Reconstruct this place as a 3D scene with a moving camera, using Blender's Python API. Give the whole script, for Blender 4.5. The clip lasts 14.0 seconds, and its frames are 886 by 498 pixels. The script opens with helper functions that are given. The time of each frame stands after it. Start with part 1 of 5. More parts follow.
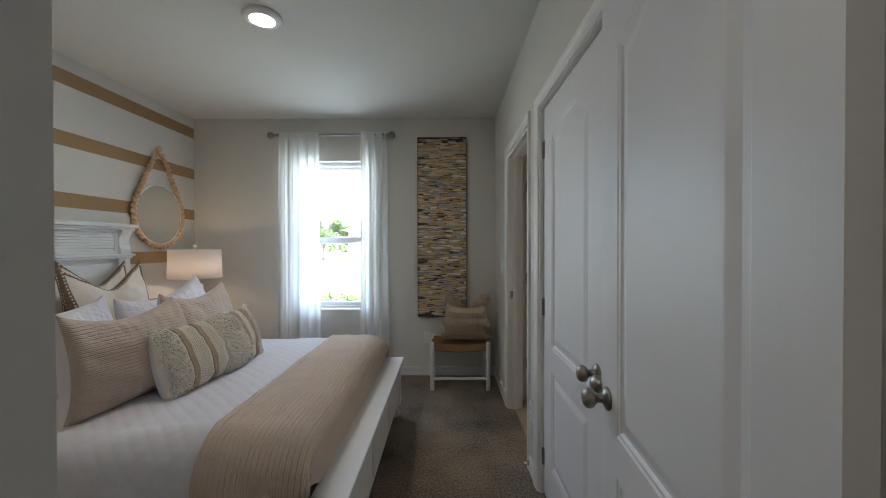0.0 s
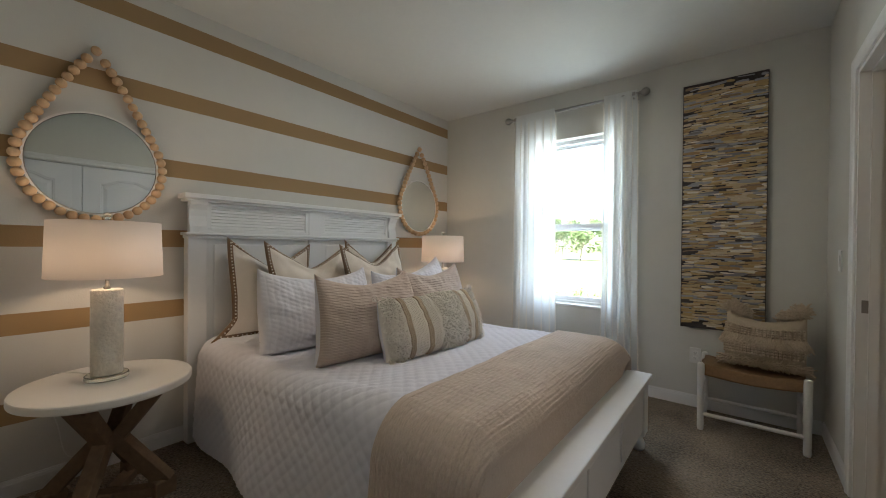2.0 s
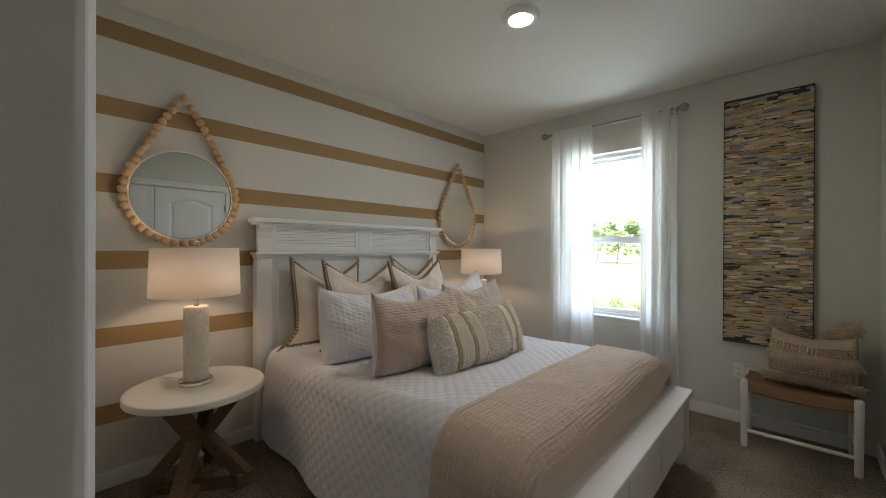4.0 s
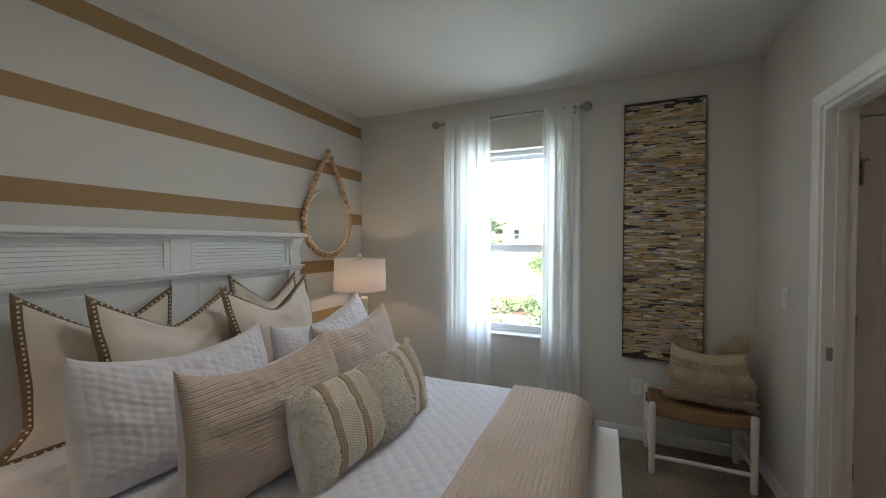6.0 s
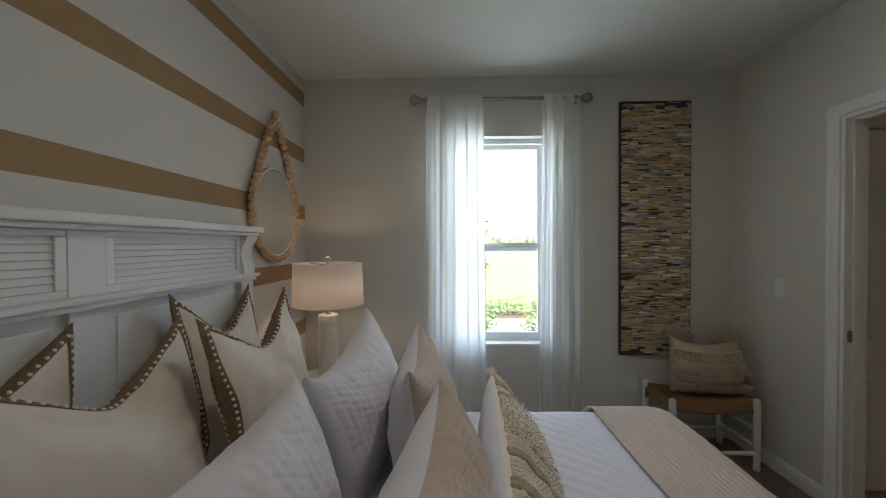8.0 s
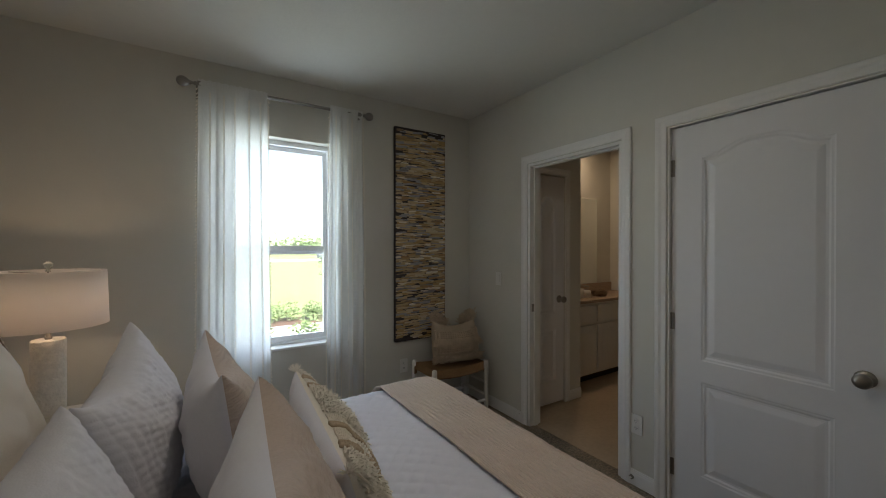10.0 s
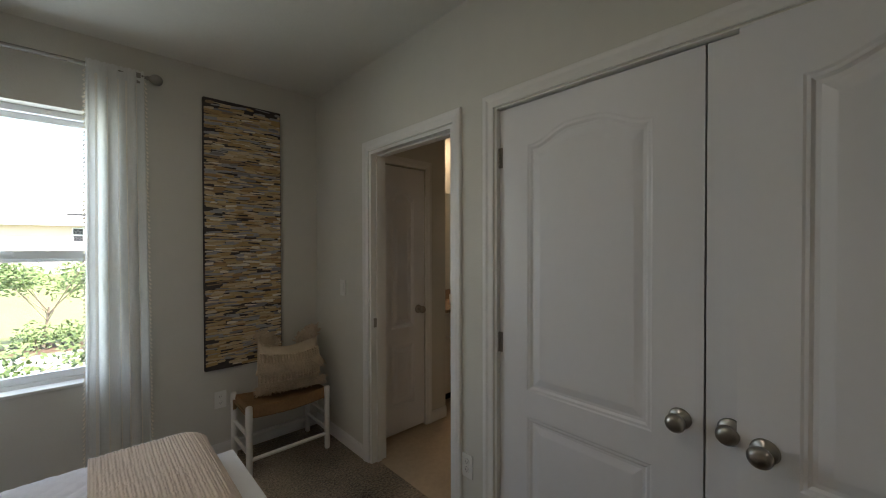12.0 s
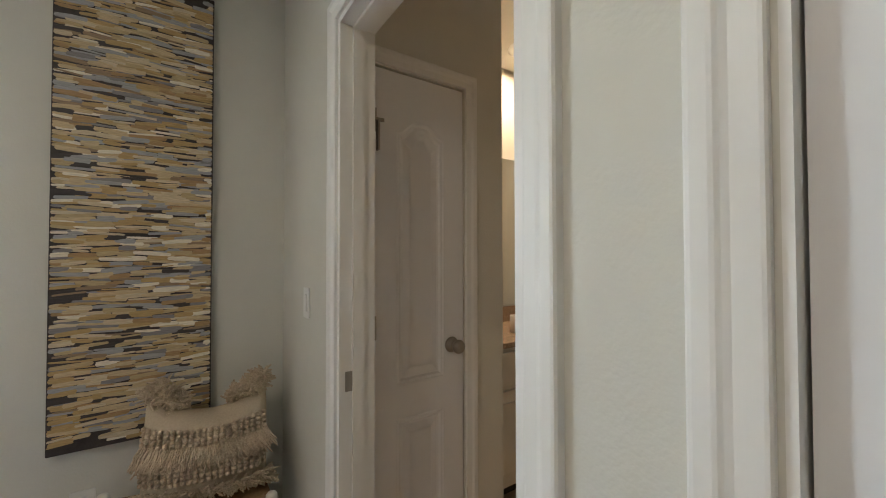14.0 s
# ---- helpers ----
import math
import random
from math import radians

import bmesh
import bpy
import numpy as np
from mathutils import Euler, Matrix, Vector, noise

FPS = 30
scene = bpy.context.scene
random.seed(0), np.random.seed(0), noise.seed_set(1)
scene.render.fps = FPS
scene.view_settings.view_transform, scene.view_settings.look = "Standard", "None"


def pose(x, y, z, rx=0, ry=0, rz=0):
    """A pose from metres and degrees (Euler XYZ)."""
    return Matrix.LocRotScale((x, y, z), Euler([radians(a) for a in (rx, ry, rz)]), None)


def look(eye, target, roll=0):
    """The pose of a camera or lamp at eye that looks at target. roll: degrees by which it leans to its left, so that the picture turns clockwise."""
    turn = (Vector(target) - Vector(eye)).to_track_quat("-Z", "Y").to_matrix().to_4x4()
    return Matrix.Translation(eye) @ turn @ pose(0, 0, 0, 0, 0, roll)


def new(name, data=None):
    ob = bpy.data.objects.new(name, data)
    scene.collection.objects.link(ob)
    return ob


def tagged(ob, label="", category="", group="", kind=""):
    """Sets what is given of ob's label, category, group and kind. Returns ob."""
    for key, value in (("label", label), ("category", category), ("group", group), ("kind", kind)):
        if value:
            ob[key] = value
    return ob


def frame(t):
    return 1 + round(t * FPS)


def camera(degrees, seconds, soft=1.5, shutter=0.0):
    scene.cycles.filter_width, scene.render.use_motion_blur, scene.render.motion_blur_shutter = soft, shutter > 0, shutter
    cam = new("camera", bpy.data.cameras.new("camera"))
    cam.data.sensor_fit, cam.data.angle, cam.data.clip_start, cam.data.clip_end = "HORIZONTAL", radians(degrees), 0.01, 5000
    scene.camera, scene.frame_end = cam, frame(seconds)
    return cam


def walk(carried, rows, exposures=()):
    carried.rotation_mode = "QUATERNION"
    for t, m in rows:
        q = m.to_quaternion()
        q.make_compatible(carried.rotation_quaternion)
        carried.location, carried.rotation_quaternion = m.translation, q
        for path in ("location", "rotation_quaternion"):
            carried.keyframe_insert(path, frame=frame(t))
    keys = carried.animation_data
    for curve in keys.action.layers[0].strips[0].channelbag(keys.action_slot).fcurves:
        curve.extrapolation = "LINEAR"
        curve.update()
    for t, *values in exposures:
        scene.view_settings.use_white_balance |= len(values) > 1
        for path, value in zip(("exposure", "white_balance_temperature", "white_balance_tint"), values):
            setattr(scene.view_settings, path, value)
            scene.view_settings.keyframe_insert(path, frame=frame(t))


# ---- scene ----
cam = camera(99.0, 14.0, soft=1.0)
PATH = [
    (0, (2.589, -0.232, 1.325), (2.567, 1.768, 1.305), -0.1),
    (0.5, (2.726, -0.129, 1.268), (2.268, 1.818, 1.253), 0.1),
    (1, (2.774, -0.02, 1.2), (2.009, 1.828, 1.19), 0.3),
    (1.5, (2.747, 0.114, 1.177), (1.734, 1.839, 1.166), 0.5),
    (2, (2.661, 0.204, 1.193), (1.417, 1.77, 1.177), 0.5),
    (2.5, (2.644, 0.302, 1.194), (1.232, 1.718, 1.18), 0.6),
    (2.7, (2.651, 0.328, 1.199), (1.202, 1.708, 1.179), 0.6),
    (4.8, (2.714, -0.111, 1.351), (1.535, 1.505, 1.349), 0.3),
    (5, (2.651, -0.04, 1.363), (1.544, 1.626, 1.357), 0.4),
    (5.5, (2.408, 0.229, 1.42), (1.477, 1.999, 1.389), 0.1),
    (6, (2.178, 0.564, 1.43), (1.386, 2.4, 1.392), 0.1),
    (6.5, (1.869, 0.762, 1.441), (1.163, 2.633, 1.405), 0.2),
    (7, (1.533, 0.855, 1.432), (1.041, 2.794, 1.403), 0.4),
    (7.2, (1.43, 0.903, 1.407), (1.019, 2.861, 1.378), 0.3),
    (9.3, (0.867, 0.717, 1.4), (1.576, 2.587, 1.39), -0.1),
    (9.5, (0.886, 0.714, 1.398), (1.726, 2.529, 1.39), 0.1),
    (10, (0.933, 0.701, 1.399), (2.004, 2.389, 1.389), 0.0),
    (10.5, (0.996, 0.68, 1.393), (2.261, 2.229, 1.388), 0.0),
    (11, (1.124, 0.657, 1.41), (2.495, 2.114, 1.4), -0.1),
    (11.5, (1.406, 0.657, 1.415), (2.781, 2.109, 1.393), -0.3),
    (12, (1.738, 0.702, 1.437), (3.105, 2.162, 1.415), -0.1),
    (12.5, (2.05, 0.881, 1.41), (3.368, 2.386, 1.395), -0.2),
    (13, (2.372, 1.084, 1.351), (3.515, 2.725, 1.35), -0.4),
    (13.5, (2.559, 1.371, 1.336), (3.605, 3.076, 1.342), -0.2),
    (14, (2.696, 1.694, 1.307), (3.817, 3.35, 1.345), -0.1),
]
EXPOSURES = [(0, 2.93, 6000, 10), (1, 2.99, 5950, 10), (1.75, 3.04, 6250, 10), (2.5, 2.82, 6450, 10), (5, 2.94, 6550, 10), (5.5, 2.89, 6380, 10), (6, 2.73, 6180, 10), (7, 2.35, 6080, 10), (9.5, 2.32, 6500, 10), (10, 2.1, 6480, 10), (11.2, 1.75, 6450, 10), (12, 2.3, 6700, 10), (12.5, 2.78, 6950, 10), (13, 3.25, 6950, 10), (13.5, 3.4, 6850, 10), (14, 3.6, 6600, 10)]
walk(cam, [(t, look(eye, target, roll)) for t, eye, target, roll in PATH], EXPOSURES)


# ---- world and sun ----
world = bpy.data.worlds.new("sky")
scene.world = world
world.use_nodes = True
wn = world.node_tree.nodes
sky = wn.new("ShaderNodeTexSky")
sky.sky_type, sky.sun_disc = "NISHITA", False
sky.sun_elevation, sky.sun_rotation = radians(58), radians(160)
wn["Background"].inputs["Strength"].default_value = 0.15
world.node_tree.links.new(sky.outputs[0], wn["Background"].inputs["Color"])
sun = new("sun", bpy.data.lights.new("sun", "SUN"))
sun.data.energy, sun.data.angle, sun.data.color = 5.0, radians(0.5), (1, 0.95, 0.88)
sun.matrix_world = look((8, -25, 40), (0, 0, 0))


def downlight(name, place, watts, colour):
    """A disc that shines down from a recessed fitting."""
    ob = new(name, bpy.data.lights.new(name, "AREA"))
    ob.data.shape, ob.data.size, ob.data.energy, ob.data.color = "DISK", 0.12, watts, colour
    ob.location = place
    return ob


def lamp(name, place, watts, colour, radius=0.04):
    ob = new(name, bpy.data.lights.new(name, "POINT"))
    ob.data.energy, ob.data.color, ob.data.shadow_soft_size = watts, colour, radius
    ob.location = place
    return ob


LAMP_W, DOWN_W, BATH_W, HALL_FILL_W, WINDOW_W = 0.44, 0.40, 0.90, 0.12, 2.55
sky_light = new("window_skylight", bpy.data.lights.new("window_skylight", "AREA"))
sky_light.data.shape, sky_light.data.size, sky_light.data.size_y = "RECTANGLE", 0.72, 1.45
sky_light.data.energy, sky_light.data.color = WINDOW_W, (0.78, 0.90, 1.0)
sky_light.matrix_world = look((1.425, 3.80, 1.42), (1.425, 0, 1.10))

# ---- materials ----
NODES = {}


def mat(name, colour, rough=0.6, metal=0.0, vary=0.08, scale=6.0, grain=60.0, bump=0.15, fine=400.0, spec=0.4, sheen=0.0):
    """A surface with colour variation at two scales and a fine relief."""
    m = bpy.data.materials.new(name)
    m.use_nodes = True
    nt = m.node_tree
    n, link = nt.nodes, nt.links.new
    b = n["Principled BSDF"]
    b.inputs["Roughness"].default_value, b.inputs["Metallic"].default_value = rough, metal
    b.inputs["Specular IOR Level"].default_value = spec
    b.inputs["Sheen Weight"].default_value = sheen
    co = n.new("ShaderNodeTexCoord")
    a, c = n.new("ShaderNodeTexNoise"), n.new("ShaderNodeTexNoise")
    a.inputs["Scale"].default_value, c.inputs["Scale"].default_value = scale, grain
    a.inputs["Detail"].default_value, c.inputs["Detail"].default_value = 5, 3
    link(co.outputs["Object"], a.inputs["Vector"]), link(co.outputs["Object"], c.inputs["Vector"])
    add = n.new("ShaderNodeMath")
    add.operation = "ADD"
    link(a.outputs[0], add.inputs[0]), link(c.outputs[0], add.inputs[1])
    rng = n.new("ShaderNodeMapRange")
    rng.inputs["From Min"].default_value, rng.inputs["From Max"].default_value = 0.6, 1.4
    rng.inputs["To Min"].default_value, rng.inputs["To Max"].default_value = 1 - vary, 1 + vary
    link(add.outputs[0], rng.inputs["Value"])
    mul = n.new("ShaderNodeVectorMath")
    mul.operation = "SCALE"
    mul.inputs[0].default_value = colour
    link(rng.outputs[0], mul.inputs["Scale"])
    link(mul.outputs[0], b.inputs["Base Color"])
    f = n.new("ShaderNodeTexNoise")
    f.inputs["Scale"].default_value, f.inputs["Detail"].default_value = fine, 2
    link(co.outputs["Object"], f.inputs["Vector"])
    bp = n.new("ShaderNodeBump")
    bp.inputs["Strength"].default_value, bp.inputs["Distance"].default_value = bump, 0.002
    link(f.outputs[0], bp.inputs["Height"]), link(bp.outputs[0], b.inputs["Normal"])
    NODES[name] = (n, link, b, co, mul, bp)
    return m


def maths(n, link, op, a, b=None, c=None):
    m = n.new("ShaderNodeMath")
    m.operation = op
    for k, v in enumerate((a, b, c)):
        if v is None:
            continue
        if isinstance(v, (int, float)):
            m.inputs[k].default_value = v
        else:
            link(v, m.inputs[k])
    return m.outputs[0]


WALL = mat("wall_paint", (0.655, 0.64, 0.585), 0.75, vary=0.02, scale=1.5, grain=12, bump=0.35, fine=130)
STRIPED = mat("striped_wall_paint", (0.66, 0.64, 0.60), 0.75, vary=0.02, scale=1.5, grain=12, bump=0.35, fine=130)
n, link, b, co, mul, bp = NODES["striped_wall_paint"]
sep = n.new("ShaderNodeSeparateXYZ")
link(co.outputs["Object"], sep.inputs[0])
wob = n.new("ShaderNodeTexNoise")
wob.inputs["Scale"].default_value = 9
link(co.outputs["Object"], wob.inputs["Vector"])
zz = maths(n, link, "MULTIPLY_ADD", wob.outputs[0], 0.003, sep.outputs[2])
ph = maths(n, link, "FRACT", maths(n, link, "DIVIDE", maths(n, link, "SUBTRACT", 2.5185 + 0.4145 * 2, zz), 0.4145))
band = maths(n, link, "LESS_THAN", ph, 0.101 / 0.4145)
below = maths(n, link, "LESS_THAN", zz, 2.53)
band = maths(n, link, "MULTIPLY", band, below)
mix = n.new("ShaderNodeMix")
mix.data_type = "RGBA"
mix.inputs["B"].default_value = (0.36, 0.235, 0.115, 1)
link(band, mix.inputs["Factor"]), link(mul.outputs[0], mix.inputs["A"]), link(mix.outputs["Result"], b.inputs["Base Color"])

CEIL = mat("ceiling_paint", (0.70, 0.69, 0.64), 0.85, vary=0.02, scale=2, grain=25, bump=0.5, fine=60)
TRIM = mat("trim_paint", (0.80, 0.79, 0.77), 0.42, vary=0.015, scale=3, grain=30, bump=0.08, fine=90)
DOORP = mat("door_paint", (0.757, 0.755, 0.775), 0.42, vary=0.015, scale=3, grain=30, bump=0.1, fine=90)
n, link, b, co, mul, bp = NODES["door_paint"]
mp = n.new("ShaderNodeMapping")
mp.inputs["Scale"].default_value = (22, 22, 0.9)
link(co.outputs["Object"], mp.inputs[0])
wv = n.new("ShaderNodeTexNoise")
wv.inputs["Scale"].default_value, wv.inputs["Distortion"].default_value, wv.inputs["Detail"].default_value = 2.2, 1.4, 4
link(mp.outputs[0], wv.inputs[0])
bp.inputs["Strength"].default_value, bp.inputs["Distance"].default_value = 0.14, 0.0015
link(wv.outputs[0], bp.inputs["Height"])
CARPET = mat("carpet", (0.27, 0.215, 0.155), 0.95, vary=0.95, scale=2.2, grain=75, bump=1.0, fine=85, spec=0.08, sheen=0.15)
NODES["carpet"][5].inputs["Distance"].default_value = 0.03
QUILT = mat("white_quilt", (0.775, 0.763, 0.815), 0.85, vary=0.02, scale=5, grain=60, bump=0.25, fine=700, spec=0.2, sheen=0.2)
THROW = mat("beige_throw", (0.66, 0.535, 0.435), 0.9, vary=0.06, scale=6, grain=120, bump=0.5, fine=600, spec=0.15, sheen=0.2)
CREAM = mat("cream_linen", (0.78, 0.70, 0.605), 0.9, vary=0.03, scale=6, grain=200, bump=0.4, fine=700, spec=0.15, sheen=0.15)
WHITEC = mat("white_cotton", (0.795, 0.780, 0.815), 0.9, vary=0.03, scale=8, grain=90, bump=0.4, fine=300, spec=0.15, sheen=0.15)
TAN = mat("tan_gauze", (0.59, 0.475, 0.395), 0.9, vary=0.07, scale=8, grain=150, bump=0.4, fine=500, spec=0.15, sheen=0.15)


def crinkle(name, direction, pitch, depth):
    """Fine uneven ridges along one axis, pressed into the cloth's relief."""
    n, link, b, co, mul, bp = NODES[name]
    wv, cr = n.new("ShaderNodeTexWave"), n.new("ShaderNodeTexNoise")
    wv.wave_type, wv.bands_direction = "BANDS", direction
    for key, value in (("Scale", 0.314 / pitch), ("Distortion", 2.2), ("Detail", 3.0), ("Detail Scale", 1.6), ("Detail Roughness", 0.6)):
        wv.inputs[key].default_value = value
    cr.inputs["Scale"].default_value, cr.inputs["Detail"].default_value = 160, 3
    link(co.outputs["Object"], wv.inputs["Vector"]), link(co.outputs["Object"], cr.inputs["Vector"])
    link(maths(n, link, "MULTIPLY_ADD", cr.outputs[0], 0.8, wv.outputs["Fac"]), bp.inputs["Height"])
    bp.inputs["Strength"].default_value, bp.inputs["Distance"].default_value = 0.7, depth


crinkle("tan_gauze", "Y", 0.0075, 0.0022)
crinkle("beige_throw", "X", 0.0098, 0.0025)
BROWN = mat("brown_braid", (0.23, 0.15, 0.09), 0.85, vary=0.2, scale=30, grain=300, bump=0.6, fine=500)
YARN = mat("cream_yarn", (0.90, 0.84, 0.74), 0.95, vary=0.06, scale=20, grain=200, bump=0.5, fine=500, spec=0.1)
TANYARN = mat("tan_yarn", (0.56, 0.44, 0.31), 0.95, vary=0.15, scale=20, grain=200, bump=0.5, fine=500, spec=0.1)
JUTE = mat("jute_knit", (0.58, 0.47, 0.35), 0.95, vary=0.32, scale=12, grain=160, bump=0.9, fine=260, spec=0.1)
BEDW = mat("white_bed_paint", (0.80, 0.80, 0.79), 0.45, vary=0.02, scale=4, grain=40, bump=0.08, fine=80)
WHITE = mat("white_lacquer", (0.78, 0.76, 0.72), 0.4, vary=0.02, scale=4, grain=40, bump=0.05, fine=60)
BEAD = mat("natural_wood_bead", (0.62, 0.42, 0.25), 0.6, vary=0.12, scale=14, grain=60, bump=0.2, fine=120)
WOOD = mat("rustic_wood", (0.17, 0.11, 0.065), 0.7, vary=0.25, scale=8, grain=40, bump=0.4, fine=90)
LEATHER = mat("brown_leather", (0.24, 0.135, 0.06), 0.5, vary=0.2, scale=10, grain=70, bump=0.4, fine=160)
NICKEL = mat("brushed_nickel", (0.33, 0.31, 0.285), 0.30, 1.0, vary=0.05, scale=20, grain=200, bump=0.03, fine=300)
DARK = mat("dark_gap", (0.02, 0.018, 0.016), 0.8)
PLASTIC = mat("white_plastic", (0.78, 0.77, 0.74), 0.35, vary=0.01, bump=0.02)
VINYL = mat("white_vinyl", (0.80, 0.81, 0.82), 0.35, vary=0.01, bump=0.02)
CANVAS = mat("dark_canvas", (0.055, 0.045, 0.045), 0.7, vary=0.3, scale=20, grain=90, bump=0.4, fine=250)
TILE = mat("beige_floor_tile", (0.44, 0.35, 0.25), 0.4, vary=0.12, scale=5, grain=30, bump=0.1, fine=60)
GRANITE = mat("speckled_counter", (0.42, 0.32, 0.24), 0.25, vary=0.5, scale=60, grain=220, bump=0.02)
CABINET = mat("cabinet_paint", (0.72, 0.70, 0.66), 0.45, vary=0.02, bump=0.05)
ACRYLIC = mat("cream_surround", (0.74, 0.70, 0.62), 0.25, vary=0.02, bump=0.02)
CERAMIC = mat("shell_mosaic", (0.72, 0.68, 0.60), 0.3, vary=0.14, scale=35, grain=60, bump=0.9, fine=90)
NODES["shell_mosaic"][5].inputs["Distance"].default_value = 0.006
GRASS = mat("lawn", (0.17, 0.19, 0.075), 0.9, vary=0.25, scale=0.6, grain=8, bump=0.8, fine=25)
CONCRETE = mat("concrete_walk", (0.45, 0.43, 0.40), 0.9, vary=0.08, scale=2, grain=30, bump=0.3, fine=100)
MULCH = mat("brown_mulch", (0.09, 0.055, 0.035), 0.95, vary=0.4, scale=10, grain=50, bump=1.0, fine=60)
LEAF = mat("green_leaf", (0.10, 0.15, 0.05), 0.6, vary=0.35, scale=3, grain=20, bump=0.2, fine=60)
BARK = mat("grey_bark", (0.20, 0.16, 0.12), 0.9, vary=0.25, scale=10, grain=50, bump=0.8, fine=60)
STUCCO = mat("pale_stucco", (0.62, 0.52, 0.47), 0.9, vary=0.05, scale=1, grain=15, bump=0.3, fine=60)
SHINGLE = mat("pale_shingle", (0.36, 0.34, 0.33), 0.9, vary=0.15, scale=2, grain=15, bump=0.4, fine=30)
PANEL = mat("dark_vent", (0.03, 0.03, 0.035), 0.4)
CARP = mat("dark_vehicle_paint", (0.10, 0.11, 0.13), 0.3, bump=0.0)
GREEN = mat("dark_succulent", (0.04, 0.075, 0.03), 0.5, vary=0.3)


def plain(name, kind, **values):
    m = bpy.data.materials.new(name)
    m.use_nodes = True
    nt = m.node_tree
    nt.nodes.remove(nt.nodes["Principled BSDF"])
    sh = nt.nodes.new(kind)
    for key, v in values.items():
        sh.inputs[key].default_value = v
    nt.links.new(sh.outputs[0], nt.nodes["Material Output"].inputs["Surface"])
    return m


MIRROR = plain("mirror_glass", "ShaderNodeBsdfGlossy", Color=(0.82, 0.85, 0.84, 1), Roughness=0.012)
GLASS = plain("clear_glass", "ShaderNodeBsdfGlass", Color=(0.97, 0.99, 0.98, 1), Roughness=0.0, IOR=1.45)
PANE = bpy.data.materials.new("window_pane")
PANE.use_nodes = True
nt = PANE.node_tree
nt.nodes.remove(nt.nodes["Principled BSDF"])
tr, gl, mx = nt.nodes.new("ShaderNodeBsdfTransparent"), nt.nodes.new("ShaderNodeBsdfGlossy"), nt.nodes.new("ShaderNodeMixShader")
gl.inputs["Roughness"].default_value = 0.01
mx.inputs[0].default_value = 0.05
nt.links.new(tr.outputs[0], mx.inputs[1]), nt.links.new(gl.outputs[0], mx.inputs[2])
nt.links.new(mx.outputs[0], nt.nodes["Material Output"].inputs["Surface"])
BULB = plain("warm_led_lens", "ShaderNodeEmission", Color=(1.0, 0.86, 0.68, 1), Strength=14.0)
AMBER = plain("amber_lens", "ShaderNodeEmission", Color=(1.0, 0.55, 0.22, 1), Strength=3.0)


def cloth(name, colour, through_share, open_share, weave=900.0):
    """Thin fabric that lets part of the light through."""
    m = bpy.data.materials.new(name)
    m.use_nodes = True
    nt = m.node_tree
    n, link = nt.nodes, nt.links.new
    n.remove(n["Principled BSDF"])
    d, t, o = n.new("ShaderNodeBsdfDiffuse"), n.new("ShaderNodeBsdfTranslucent"), n.new("ShaderNodeBsdfTransparent")
    d.inputs["Color"].default_value = t.inputs["Color"].default_value = (*colour, 1)
    m1, m2 = n.new("ShaderNodeMixShader"), n.new("ShaderNodeMixShader")
    m1.inputs[0].default_value = through_share
    link(d.outputs[0], m1.inputs[1]), link(t.outputs[0], m1.inputs[2])
    co, ns = n.new("ShaderNodeTexCoord"), n.new("ShaderNodeTexNoise")
    mp = n.new("ShaderNodeMapping")
    mp.inputs["Scale"].default_value = (weave, weave, weave * 0.12)
    link(co.outputs["Object"], mp.inputs[0]), link(mp.outputs[0], ns.inputs["Vector"])
    ns.inputs["Scale"].default_value = 1
    fac = maths(n, link, "MULTIPLY", ns.outputs[0], open_share * 2)
    link(fac, m2.inputs[0])
    link(m1.outputs[0], m2.inputs[1]), link(o.outputs[0], m2.inputs[2])
    link(m2.outputs[0], n["Material Output"].inputs["Surface"])
    return m


SHEER = cloth("sheer_cotton", (0.86, 0.86, 0.84), 0.52, 0.09, 300)
SHADE = cloth("lampshade_linen", (0.84, 0.80, 0.77), 0.45, 0.0, 500)


# ---- building helpers ----
def mesh_of(bm, name, material, smooth=False):
    me = bpy.data.meshes.new(name)
    bm.normal_update()
    if smooth:
        for f in bm.faces:
            f.smooth = True
    bm.to_mesh(me)
    bm.free()
    me.materials.append(material)
    return me


def part(name, bm, material, parent=None, label="", smooth=False):
    ob = new(name, mesh_of(bm, name, material, smooth))
    if parent:
        ob.parent = parent
    if label:
        ob["label"] = label
    return ob


def thing(name, label, category, place=(0, 0, 0), group=""):
    ob = new(name)
    ob.empty_display_size = 0.1
    ob.location = place
    return tagged(ob, label, category, group)


def box(bm, x0, y0, z0, x1, y1, z1, bevel=0.0, m=None):
    r = bmesh.ops.create_cube(bm, size=1.0)
    vs = r["verts"]
    for v in vs:
        v.co = Vector(((x0 + x1) / 2 + v.co.x * (x1 - x0), (y0 + y1) / 2 + v.co.y * (y1 - y0), (z0 + z1) / 2 + v.co.z * (z1 - z0)))
    if bevel:
        es = list({e for v in vs for e in v.link_edges})
        out = bmesh.ops.bevel(bm, geom=es, offset=bevel, segments=2, affect="EDGES", profile=0.5)
        vs = list({v for f in out["faces"] for v in f.verts} | {v for v in vs if v.is_valid})
    if m is not None:
        for v in vs:
            v.co = m @ v.co
    return bm


def boxes(*rows, bevel=0.0, m=None):
    bm = bmesh.new()
    for r in rows:
        box(bm, *r, bevel=bevel, m=m)
    return bm


